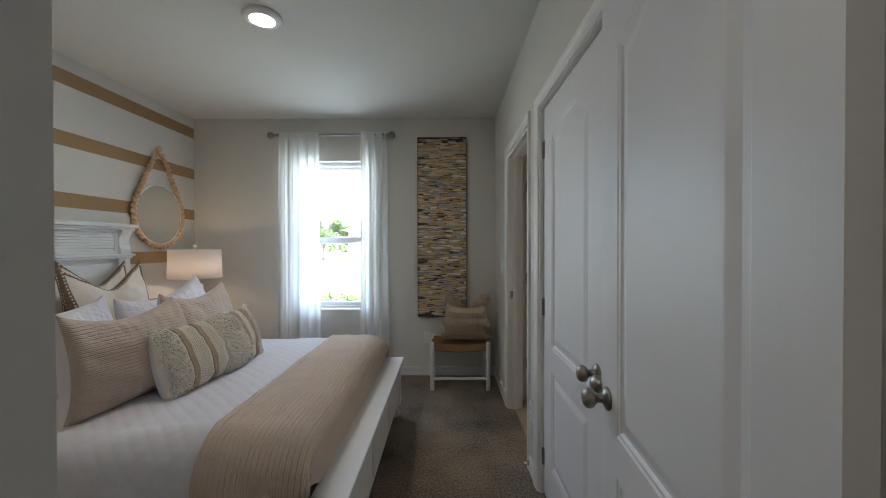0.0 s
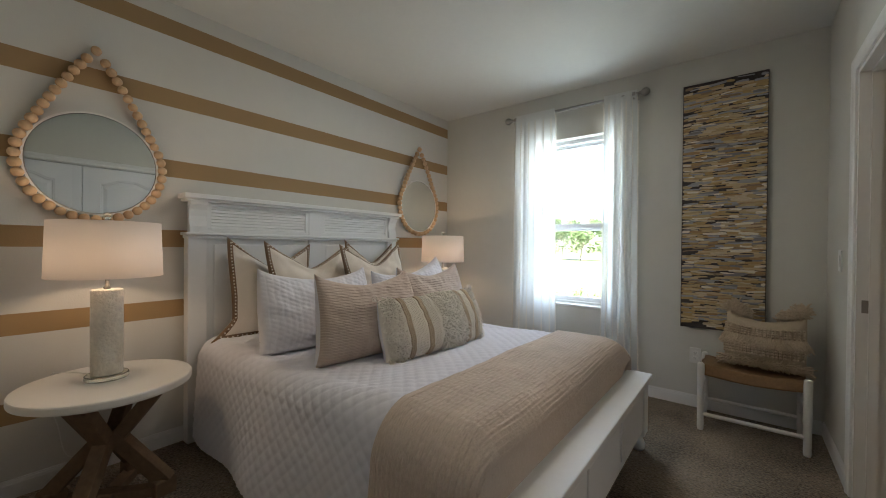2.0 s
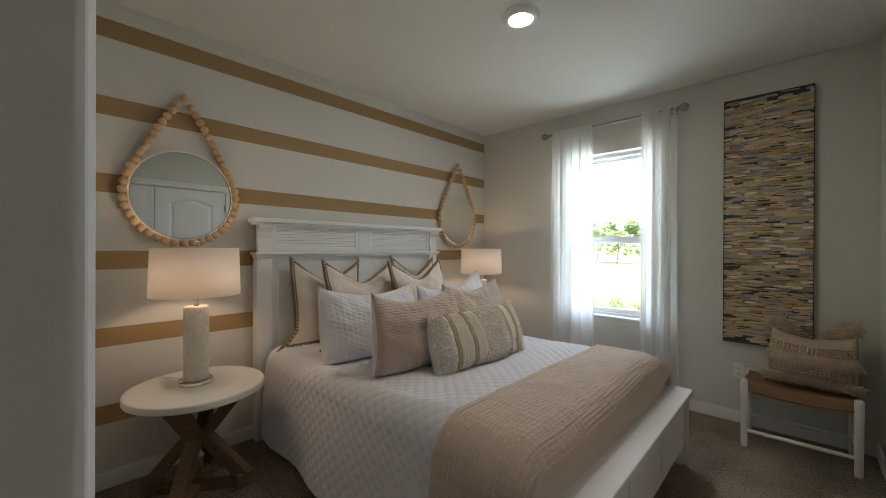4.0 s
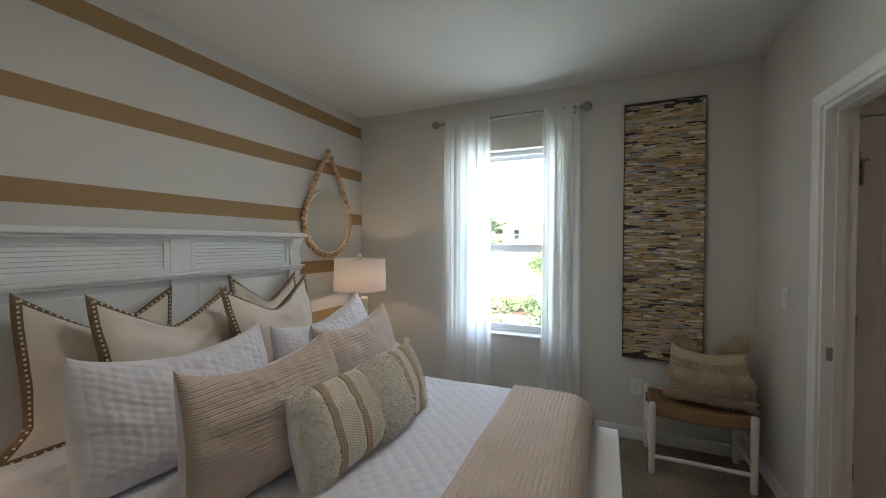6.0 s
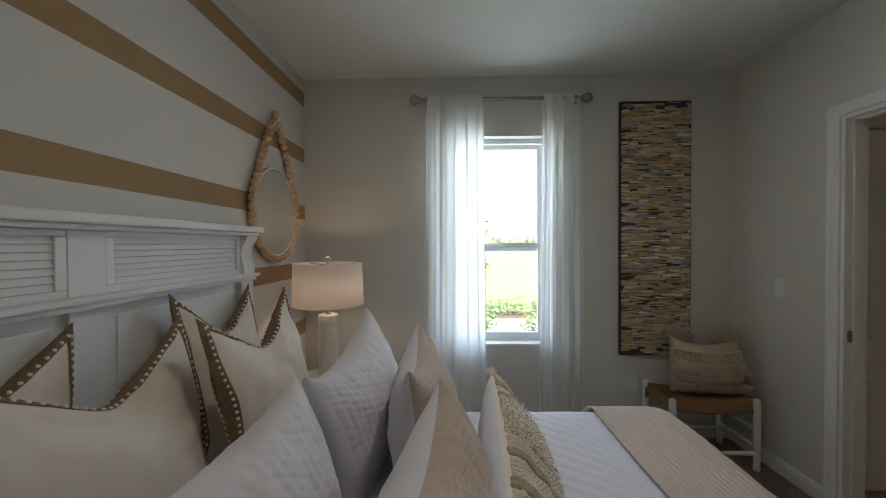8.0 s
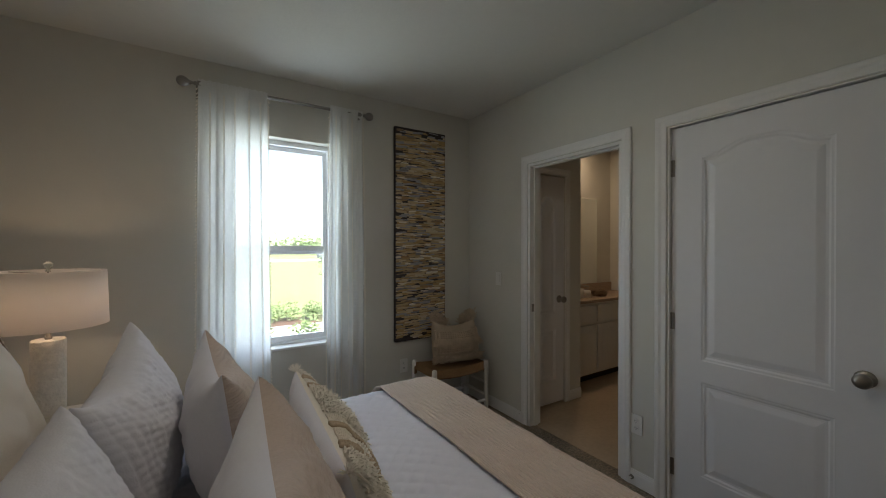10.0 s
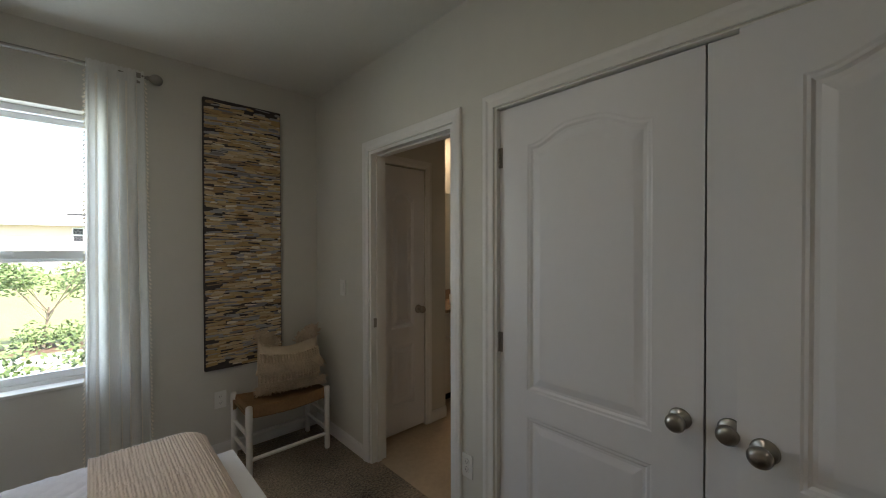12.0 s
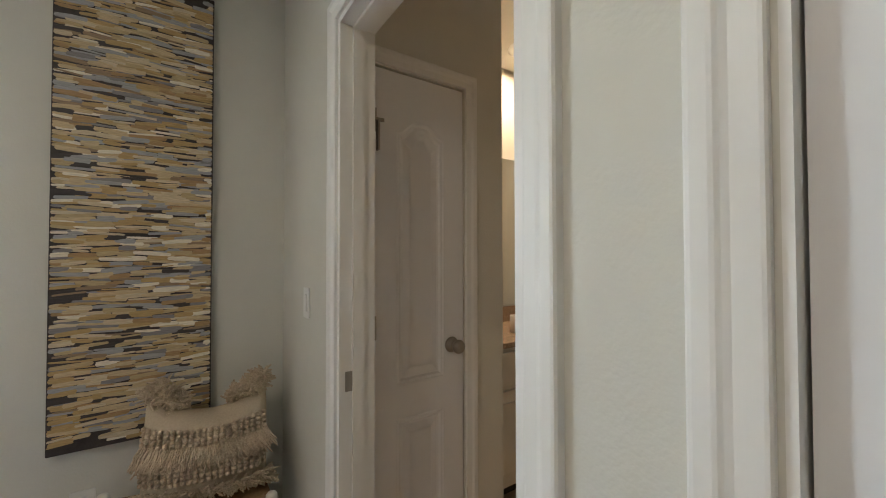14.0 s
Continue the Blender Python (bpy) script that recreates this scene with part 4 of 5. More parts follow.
def sham(label, m, w, h, t, chop, seed):
    c, shift = pillow("euro_sham", label, m, w, h, t, CREAM, chop=chop, pinch=0.05, seed=seed)
    def edge_at(k, along, inset):
        """A point on face, inset metres from seam number k."""
        e = 1 - 2 * inset / (h if k % 2 == 0 else w)
        a = along * (1 - 2 * inset / (w if k % 2 == 0 else h)) if inset > 0 else along
        return ((a, e), (e, -a), (-a, -e), (-e, a))[k]

    bm, dots = bmesh.new(), bmesh.new()
    for k in range(4):
        span = w if k % 2 == 0 else h
        steps = 64
        for side in (1, -1):
            rows = []
            for i in range(steps + 1):
                a = math.sin((i / steps - 0.5) * math.pi)
                row = []
                for inset, lift in ((-0.004, 0.0), (0.002, 0.003), (0.009, 0.0045), (0.021, 0.0045), (0.028, 0.001)):
                    u, v = edge_at(k, a, max(inset, 0))
                    p = shift @ pillow_point(u, v, w, h, t, chop, 0.05, 0, side, seed)
                    d = p - shift @ Vector((0, 0, p.z))
                    p += d.normalized() * (-min(inset, 0)) + Vector((0, 0, side * lift))
                    row.append(bm.verts.new(p))
                rows.append(row)
            for a, b2 in zip(rows, rows[1:]):
                for j in range(4):
                    bm.faces.new((a[j], a[j + 1], b2[j + 1], b2[j]))
            count = int(span / 0.0215)
            for i in range(count):
                a = -0.97 + 1.94 * i / (count - 1)
                u, v = edge_at(k, a, 0.015)
                p = shift @ pillow_point(u, v, w, h, t, chop, 0.05, 0, side, seed)
                ball(dots, p + Vector((0, 0, side * 0.0036)), 0.0052, 6)
    bmesh.ops.remove_doubles(bm, verts=bm.verts[:], dist=0.0003)
    bmesh.ops.recalc_face_normals(bm, faces=bm.faces[:])
    trim = part("braid_trim", bm, BROWN, c, "brown braided border")
    bm = dots
    part("stitch_dots", bm, YARN, trim, "cream stitched dots")["kind"] = "stuff"
    return c


ZB = TOP - 0.016
sham("cream linen euro sham with a brown braided border, at the headboard", pillow_pose((0.175, 1.485, ZB), 5.5, 4.5, -3), 0.600, 0.635, 0.17, 0.30, 1.0)
sham("cream linen euro sham with brown braided border near the window", pillow_pose((0.225, 2.360, ZB), 10, 3, -2), 0.545, 0.650, 0.16, 0.30, 5.0)
sham("cream linen euro sham with a brown braided border, in the middle", pillow_pose((0.400, 1.680, ZB), 14, 5, -2), 0.645, 0.630, 0.18, 0.29, 9.0)
sham("cream linen euro sham with brown braided border, before the window-side one", pillow_pose((0.495, 2.210, ZB), 12, 3.5, 2.5), 0.635, 0.637, 0.18, 0.29, 13.0)


def wavy(x, y):
    """Puffed matelasse cells of uneven size."""
    a, c = 0.016 * noise.noise((x * 8, y * 8, 2)), 0.016 * noise.noise((x * 8, y * 8, 7))
    cell = abs(math.sin(math.pi * (x + a) / 0.031) * math.sin(math.pi * (y + 0.5 * x + c) / 0.027)) ** 0.5
    return 0.0052 * cell + 0.003 * noise.noise((x * 45, y * 60, 7))


def gauze(x, y):
    w = 0.005 * noise.noise((x * 6, y * 3, 9))
    return 0.0040 * abs(math.sin(math.pi * (y + w) / 0.0150)) ** 0.6 + 0.0016 * noise.noise((x * 50, y * 90, 4))


pillow("bed_pillow", "white textured matelasse pillow standing on the bed", pillow_pose((0.735, 1.500, ZB), 13.5, -6, -2.5), 0.670, 0.452, 0.25, WHITEC, chop=0.11, pinch=0.04, seed=2.0, relief=wavy, n_u=130, both=True)
pillow("bed_pillow", "white textured matelasse pillow at the window side", pillow_pose((0.790, 2.310, ZB), 13, -4, 7), 0.665, 0.465, 0.24, WHITEC, chop=0.13, pinch=0.04, seed=6.0, relief=wavy, n_u=130, both=True)
pillow("gauze_pillow", "tan crinkled gauze pillow with a white back", pillow_pose((1.085, 1.545, ZB), 6, -4, -1), 0.585, 0.435, 0.27, TAN, WHITEC, chop=0.11, pinch=0.04, seed=3.0, relief=gauze, n_u=180, lap=0.05)
pillow("gauze_pillow", "tan crinkled gauze pillow with a white back, at the window side", pillow_pose((1.020, 2.195, ZB), 8, 3, 1), 0.640, 0.450, 0.24, TAN, WHITEC, chop=0.11, pinch=0.04, seed=7.0, relief=gauze, n_u=180)

# lumbar pillow with woven stripes
LW, LH, LT = 0.755, 0.320, 0.20
lum, shift = pillow("lumbar_pillow", "long cream lumbar pillow with tan braids and shaggy fringe stripes", pillow_pose((1.305, 1.882, ZB), 16, -3, -0.5), LW, LH, LT, YARN, WHITEC, pinch=0.05, seed=4.0)
rng = random.Random(12)


def on_lumbar(x, y):
    u, v = 2 * x / LW, 2 * y / LH
    u, v = max(-0.985, min(0.985, u)), max(-0.985, min(0.985, v))
    p = shift @ pillow_point(u, v, LW, LH, LT, 0, 0.05, 0, 1, 4.0)
    e = 0.01
    pu = shift @ pillow_point(min(u + e, 1), v, LW, LH, LT, 0, 0.05, 0, 1, 4.0)
    pv = shift @ pillow_point(u, min(v + e, 1), LW, LH, LT, 0, 0.05, 0, 1, 4.0)
    nrm = (pu - p).cross(pv - p).normalized()
    return p, nrm


def tufts(name, x0, x1, count, ln, thick, material, label):
    verts, faces = [], []
    for _ in range(count):
        p, nrm = on_lumbar(rng.uniform(x0, x1), math.sin(rng.uniform(-1.45, 1.45)) * LH / 2)
        d = (nrm + Vector((rng.uniform(-0.7, 0.7), rng.uniform(-0.9, 0.5), rng.uniform(-0.3, 0.3)))).normalized()
        side = d.orthogonal().normalized()
        s2 = d.cross(side)
        l2 = ln * rng.uniform(0.6, 1.2)
        bend = Vector((rng.uniform(-1, 1), rng.uniform(-1, 0.3), 0)) * l2 * 0.6
        k = len(verts)
        for a in range(3):
            off = (side * math.cos(a * 2.094) + s2 * math.sin(a * 2.094)) * thick
            verts.append(p - nrm * 0.002 + off)
            verts.append(p + d * l2 * 0.55 + off * 1.1)
            verts.append(p + d * l2 + bend + off * 0.6)
        for a in range(3):
            c2 = (a + 1) % 3
            faces.append((k + 3 * a, k + 3 * c2, k + 3 * c2 + 1, k + 3 * a + 1))
            faces.append((k + 3 * a + 1, k + 3 * c2 + 1, k + 3 * c2 + 2, k + 3 * a + 2))
        faces.append((k + 2, k + 5, k + 8))
    me = bpy.data.meshes.new(name)
    me.from_pydata([tuple(v) for v in verts], [], faces)
    me.materials.append(material)
    ob = new(name, me)
    ob.parent = lum
    tagged(ob, label, kind="stuff")


def braid(x, wide, material, label, size=1.0):
    bm = bmesh.new()
    for row in range(wide):
        for i in range(45):
            y = LH / 2 * math.sin(-1.42 + 2.84 * (i + 0.5 * (row % 2)) / 44)
            p, nrm = on_lumbar(x + row * 0.0092, y)
            ball(bm, p + nrm * 0.003 * size + Vector((rng.uniform(-1, 1), rng.uniform(-1, 1), 0)) * 0.0010, 0.0070 * size * rng.uniform(0.85, 1.15), 7, 0.85)
    ob = part("braid", bm, material, lum, label, smooth=True)
    ob["kind"] = "stuff"


for x, wide in ((-0.262, 3), (-0.142, 3), (0.192, 3), (0.285, 3)):
    braid(x, wide, TANYARN, "tan wool braid stripe")
for x, wide in ((-0.226, 8), (-0.106, 6), (0.226, 6)):
    braid(x, wide, YARN, "cream knitted stripe", 0.60)
tufts("fringe", -0.372, -0.285, 800, 0.020, 0.0032, YARN, "shaggy cream fringe stripe")
tufts("fringe", -0.040, 0.172, 2400, 0.022, 0.0034, YARN, "shaggy cream fringe stripe")
tufts("fringe", 0.325, 0.372, 500, 0.018, 0.0032, YARN, "shaggy cream fringe stripe")
for sx in (-1, 1):
    for sy in (-1, 1):
        bm = bmesh.new()
        p = shift @ Vector((sx * LW / 2 * 0.99, sy * LH / 2 * 0.99, 0))
        for _ in range(26):
            d = Vector((sx * rng.uniform(0.2, 1), sy * rng.uniform(0.1, 1), rng.uniform(-0.6, 0.6))).normalized()
            rod_between(bm, p, p + d * 0.035, 0.0017, 4, 0.0012)
        part("corner_tassel", bm, YARN, lum)


# ---- nightstands and lamps ----
def nightstand(label, place, turn):
    c = thing("nightstand", label, "nightstand", group="nightstands beside the bed")
    part("tabletop", lathe(bmesh.new(), ((0, 0.524), (0.310, 0.524), (0.318, 0.528), (0.320, 0.534), (0.320, 0.554), (0.317, 0.560), (0.310, 0.562), (0, 0.562)), 72), WHITE, c, "round white lacquered top")
    part("apron", lathe(bmesh.new(), ((0, 0.49), (0.11, 0.49), (0.12, 0.52), (0, 0.52)), 24), WOOD, c)
    part("hub", boxes((-0.045, -0.045, 0.24, 0.045, 0.045, 0.33), bevel=0.01), WOOD, c)
    for k in range(4):
        a = math.pi / 4 + k * math.pi / 2
        x, y = math.cos(a), math.sin(a)
        part("lower_leg", beam(bmesh.new(), (0.02 * x, 0.02 * y, 0.30), (0.235 * x, 0.235 * y, 0.055), 0.062, 0.062), WOOD, c)
        part("upper_leg", beam(bmesh.new(), (0.02 * x, 0.02 * y, 0.27), (0.20 * x, 0.20 * y, 0.505), 0.058, 0.058), WOOD, c)
        part("foot_block", boxes((0.215 * x - 0.045, 0.215 * y - 0.045, 0, 0.215 * x + 0.045, 0.215 * y + 0.045, 0.075), bevel=0.008), WOOD, c)
    part("base_plank", boxes((-0.19, -0.03, 0.0, 0.19, 0.03, 0.04), (-0.03, -0.19, 0.0, 0.03, -0.03, 0.04), (-0.03, 0.03, 0.0, 0.03, 0.19, 0.04), bevel=0.004, m=pose(0, 0, 0, 0, 0, 45)), WOOD, c)
    c.matrix_world = pose(*place, 0, 0, 0, turn)
    return c


nightstand("round white-topped nightstand on a rustic crossed wooden base", (0.362, 0.615), 8)
nightstand("round white-topped nightstand on a crossed wooden base, near the window", (0.362, 3.125), -8)


def table_lamp(label, place):
    c = thing("table_lamp", label, "lamp", place, "lamps on the nightstands")
    part("plinth", lathe(bmesh.new(), ((0, 0), (0.078, 0), (0.081, 0.003), (0.081, 0.020), (0.078, 0.023), (0, 0.023)), 48), GLASS, c, "clear acrylic disc base")
    part("column", lathe(bmesh.new(), ((0, 0.0235), (0.058, 0.0235), (0.0595, 0.03), (0.0595, 0.10), (0.060, 0.2), (0.0595, 0.33), (0.0595, 0.410), (0.056, 0.416), (0, 0.416)), 48), CERAMIC, c, "white capiz shell column", smooth=True)
    part("neck", lathe(bmesh.new(), ((0.012, 0.416), (0.014, 0.425), (0.008, 0.43), (0.008, 0.50), (0.016, 0.505), (0.016, 0.54), (0.0, 0.545)), 20), NICKEL, c, smooth=True)
    bm = bmesh.new()
    lathe(bm, ((0.208, 0.475), (0.211, 0.475), (0.203, 0.728), (0.200, 0.728), (0.208, 0.475)), 72)
    part("shade", bm, SHADE, c, "white linen drum shade, lit from inside", smooth=True)
    bm = bmesh.new()
    for k in range(3):
        a = k * 2.094 + 0.4
        rod_between(bm, (0, 0, 0.715), (0.200 * math.cos(a), 0.200 * math.sin(a), 0.722), 0.002, 8)
    rod_between(bm, (0, 0, 0.545), (0, 0, 0.725), 0.003, 8)
    part("spider", bm, NICKEL, c)
    part("bulb", lathe(bmesh.new(), ((0.0, 0.546), (0.013, 0.548), (0.014, 0.565), (0.030, 0.60), (0.031, 0.62), (0.022, 0.645), (0, 0.652)), 20, pose(0.0, 0, 0)), WHITE, c, smooth=True).visible_shadow = False
    part("finial", lathe(bmesh.new(), ((0, 0.722), (0.010, 0.724), (0.006, 0.732), (0.012, 0.742), (0.017, 0.752), (0.015, 0.764), (0.007, 0.772), (0, 0.773)), 20), GLASS, c, "clear glass ball finial", smooth=True)
    lamp("bulb_light", (place[0], place[1], place[2] + 0.60), LAMP_W, (1.0, 0.72, 0.47), 0.03)
    return c


table_lamp("white shell-column table lamp with a drum shade, switched on", (0.335, 0.612, 0.5625))
table_lamp("lit white shell-column table lamp with drum shade near the window", (0.335, 3.128, 0.5625))
cu = bpy.data.curves.new("lamp_cord", "CURVE")
cu.dimensions, cu.bevel_depth = "3D", 0.0025
sp = cu.splines.new("BEZIER")
CP = ((0.27, 0.60, 0.565), (0.10, 0.50, 0.565), (0.035, 0.46, 0.55), (0.03, 0.48, 0.30), (0.05, 0.56, 0.12), (0.02, 0.60, 0.32))
sp.bezier_points.add(len(CP) - 1)
for bpnt, p in zip(sp.bezier_points, CP):
    bpnt.co, bpnt.handle_left_type, bpnt.handle_right_type = p, "AUTO", "AUTO"
cu.materials.append(PLASTIC)
tagged(new("lamp_cord", cu), "thin pale lamp cord running down the striped wall", "cord")
sucp = thing("potted_plant", "small dark green succulent in a white pot on the nightstand", "plant", (0.50, 3.02, 0.5625))
part("pot", lathe(bmesh.new(), ((0, 0), (0.035, 0), (0.045, 0.06), (0.045, 0.065), (0.040, 0.065), (0.038, 0.05), (0, 0.05)), 24), WHITE, sucp, smooth=True)
bm = bmesh.new()
for k in range(26):
    a, e = k * 2.4, 0.25 + 0.9 * (k / 26)
    d = Vector((math.cos(a) * math.cos(e), math.sin(a) * math.cos(e), math.sin(e)))
    rod_between(bm, (0, 0, 0.05), Vector((0, 0, 0.05)) + d * 0.06, 0.011, 5, 0.002)
part("leaves", bm, GREEN, sucp)

# ---- stool with its cushion ----
SX0, SX1, SY0, SY1 = 2.450, 2.962, 3.215, 3.545
st = thing("stool", "white wooden stool with a woven brown leather seat, below the painting", "stool")
for x in (SX0, SX1):
    for y in (SY0, SY1):
        part("leg", lathe(bmesh.new(), ((0, 0), (0.016, 0), (0.0185, 0.01), (0.0205, 0.40), (0.0195, 0.432), (0.014, 0.44), (0, 0.441)), 20, pose(x, y, 0)), WHITE, st, smooth=True)
for y, z in ((SY0, 0.105), (SY1, 0.105)):
    part("stretcher", rod_between(bmesh.new(), (SX0, y, z), (SX1, y, z), 0.0125, 14), WHITE, st)
for x, z in ((SX0, 0.14), (SX1, 0.14), (SX0, 0.25), (SX1, 0.25)):
    part("stretcher", rod_between(bmesh.new(), (x, SY0, z), (x, SY1, z), 0.0115, 14), WHITE, st)
bm = bmesh.new()
g = []
for i in range(121):
    u = i / 120
    row = []
    for j in range(81):
        v = j / 80 * 2 - 1
        x = SX0 - 0.012 + (SX1 - SX0 + 0.024) * u
        y = (SY0 + SY1) / 2 + v * ((SY1 - SY0) / 2 + 0.002)
        # strands wound parallel to the nearest rail, meeting along diagonals
        inward = min(u * (SX1 - SX0), (1 - u) * (SX1 - SX0), (1 - abs(v)) * (SY1 - SY0) / 2)
        z = 0.428 - 0.020 * math.sin(math.pi * u) - (0.062 * max(0, abs(v) - 0.86) / 0.14 if abs(v) > 0.86 else 0)
        z += 0.0026 * abs(math.sin(math.pi * inward / 0.011)) + 0.0012 * noise.noise((x * 40, y * 40, 2))
        if u < 0.03 or u > 0.97:
            z -= 0.035
        row.append(bm.verts.new((x, y, z)))
    g.append(row)
for a, c in zip(g, g[1:]):
    for j in range(80):
        bm.faces.new((a[j], c[j], c[j + 1], a[j + 1]))
bmesh.ops.recalc_face_normals(bm, faces=bm.faces[:])
seat = part("seat", bm, LEATHER, st, "woven saddle-brown leather seat", smooth=True)
seat.modifiers.new("thick", "SOLIDIFY").thickness = 0.022

PW, PH, PT = 0.395, 0.35, 0.27
pm = pose(2.768, 3.385, 0.432, 0, 0, -8) @ pose(0, 0, 0, 80, 0, 0)
KNIT_BASE = mat("knit_ground", (0.50, 0.41, 0.30), 0.95, vary=0.12, scale=10, grain=150, bump=0.8, fine=300, spec=0.1)
knit, kshift = pillow("knit_pillow", "natural knit pillow with fringe rows and pompom corners, on the stool", pm, PW, PH, PT, KNIT_BASE, KNIT_BASE, chop=0.14, pinch=0.035, seed=11.0, group="")


def on_knit(x, y, side=1):
    u, v = max(-0.97, min(0.97, 2 * x / PW)), max(-0.98, min(0.97, 2 * y / PH))
    return kshift @ pillow_point(u, v, PW, PH, PT, 0.14, 0.035, 0, side, 11.0)


for y0, rows in ((0.040, 4), (-0.092, 5)):
    bm = bmesh.new()
    for r in range(rows):
        x = -PW / 2 * 0.98
        while x < PW / 2 * 0.98:
            p = on_knit(x, y0 + r * 0.0165)
            ball(bm, p + Vector((0, rng.uniform(-0.001, 0.001), 0.007)), 0.0092 * rng.uniform(0.85, 1.15), 6, 1.6)
            x += 0.0190
    part("knit_band", bm, JUTE, knit, "chunky knit band", smooth=True)["kind"] = "stuff"


def yarn_ends(name, count, base, way, thick, label):
    bm = bmesh.new()
    for _ in range(count):
        p = base()
        d = way(p)
        bend = Vector((rng.uniform(-1, 1), rng.uniform(-1, 0.2), rng.uniform(-0.5, 0.5))) * d.length * 0.3
        rod_between(bm, p, p + d * 0.6, thick, 4, thick)
        rod_between(bm, p + d * 0.6, p + d + bend, thick, 4, thick * 0.7)
    part(name, bm, JUTE, knit, label)["kind"] = "stuff"


yarn_ends("fringe_band", 520, lambda: on_knit(rng.uniform(-1.05, 1.05) * PW / 2, 0.030 + rng.uniform(-0.008, 0.008)), lambda p: Vector((rng.uniform(-0.016, 0.016) + 0.10 * p.x, -rng.uniform(0.040, 0.062), rng.uniform(0.010, 0.030))), 0.0034, "loose yarn fringe")
yarn_ends("shag_band", 1300, lambda: on_knit(rng.uniform(-1.08, 1.08) * PW / 2, -0.150 + rng.uniform(-0.02, 0.018)) + Vector((0, 0, rng.uniform(-0.02, 0.01))), lambda p: Vector((rng.uniform(-0.02, 0.02) + 0.10 * p.x, rng.uniform(-0.010, 0.030), rng.uniform(0.008, 0.036))), 0.0040, "shaggy yarn edge")
for sx in (-1, 1):
    def tuft_base(sx=sx):
        s = rng.random() ** 1.4
        return kshift @ Vector((sx * PW * (0.455 - 0.24 * s), PH * (0.60 - 0.17 * s), 0)) + Vector((rng.gauss(0, 0.014), rng.gauss(0, 0.014), rng.gauss(0, 0.018)))

    yarn_ends("pompom", 800, tuft_base, lambda p: Vector((rng.gauss(0, 1), rng.gauss(0.35, 1), rng.gauss(0, 1))).normalized() * rng.uniform(0.020, 0.040), 0.0042, "yarn pompom corner")

# ---- bathroom beyond the opening ----
VX0, VX1, VY0, VTOP = 3.925, 5.295, 3.155, 0.86
va = thing("vanity", "white bathroom vanity cabinet with panelled doors", "vanity")
part("body", boxes((VX0, VY0 + 0.02, 0.09, VX1, FY, VTOP - 0.03)), CABINET, va)
part("toe_kick", boxes((VX0, VY0 + 0.09, 0.0, VX1, VY0 + 0.11, 0.09)), DARK, va)
for k in range(3):
    x = VX0 + 0.03 + k * 0.445
    d = part("door", boxes((x, VY0, 0.12, x + 0.42, VY0 + 0.02, 0.60), bevel=0.003), CABINET, va)
    part("door_panel", boxes((x + 0.06, VY0 - 0.006, 0.18, x + 0.36, VY0, 0.54), bevel=0.004), CABINET, d)
    part("drawer_front", boxes((x, VY0, 0.63, x + 0.42, VY0 + 0.02, 0.80), bevel=0.003), CABINET, va)
vt = thing("countertop", "speckled brown granite vanity top with backsplash", "countertop")
part("slab", boxes((VX0, VY0 - 0.025, VTOP - 0.03, VX1, FY, VTOP), bevel=0.004), GRANITE, vt)
part("backsplash", boxes((VX0, FY - 0.02, VTOP, VX1, FY - 0.001, VTOP + 0.10)), GRANITE, vt)
fc = thing("faucet", "chrome bathroom faucet with two handles", "faucet", (4.55, 3.50, VTOP))
part("body", rod_between(rod_between(bmesh.new(), (0, 0, 0), (0, 0, 0.12), 0.014, 14), (0, 0, 0.11), (0, -0.12, 0.10), 0.010, 12), NICKEL, fc)
for s in (-1, 1):
    part("handle", rod_between(rod_between(bmesh.new(), (s * 0.08, 0, 0), (s * 0.08, 0, 0.05), 0.016, 12), (s * 0.08, 0, 0.05), (s * 0.12, -0.02, 0.06), 0.006, 8), NICKEL, fc)
vm = tagged(part("vanity_mirror", boxes((3.95, FY - 0.008, VTOP + 0.105, 5.02, FY - 0.002, 1.98)), MIRROR), "large frameless bathroom wall mirror", "mirror")
for x, r, h, lab in ((4.30, 0.035, 0.10, "white ceramic tumbler on the vanity"), (4.40, 0.045, 0.075, "white ceramic soap dish jar on the vanity")):
    tagged(part("canister", lathe(bmesh.new(), ((0, 0), (r, 0), (r * 1.03, h * 0.6), (r, h), (r * 0.85, h), (r * 0.85, h * 0.3), (0, h * 0.3)), 24, pose(x, 3.30, VTOP)), WHITE, smooth=True), lab, "canister")
tb = bmesh.new()
for k in range(40):
    ball(tb, (4.62 + rng.uniform(-0.07, 0.07), 3.30 + rng.uniform(-0.05, 0.05), VTOP + 0.03 + rng.uniform(-0.015, 0.03)), 0.018, 8)
tagged(part("folded_towel", tb, BROWN), "small rust-brown bundle on the vanity", "towel")
su = thing("shower", "cream acrylic bathtub and shower surround", "shower")
part("surround", boxes((3.84, 1.21, 0.45, 5.29, 1.24, 2.05), (3.84, 1.24, 0.45, 3.87, 1.95, 2.05), (5.26, 1.24, 0.45, 5.29, 1.95, 2.05)), ACRYLIC, su)
part("tub", boxes((3.84, 1.90, 0.0, 5.29, 1.95, 0.45), (3.87, 1.24, 0.1, 5.26, 1.90, 0.15), bevel=0.01), ACRYLIC, su)
part("shelf", boxes((4.5, 1.24, 1.25, 4.8, 1.34, 1.29), bevel=0.01), ACRYLIC, su)
cr = thing("shower_curtain", "rust-brown shower curtain on a dark rod", "curtain")
part("rod", rod_between(bmesh.new(), (3.84, 1.97, 1.98), (5.29, 1.97, 1.98), 0.012, 12), PANEL, cr)
bm = bmesh.new()
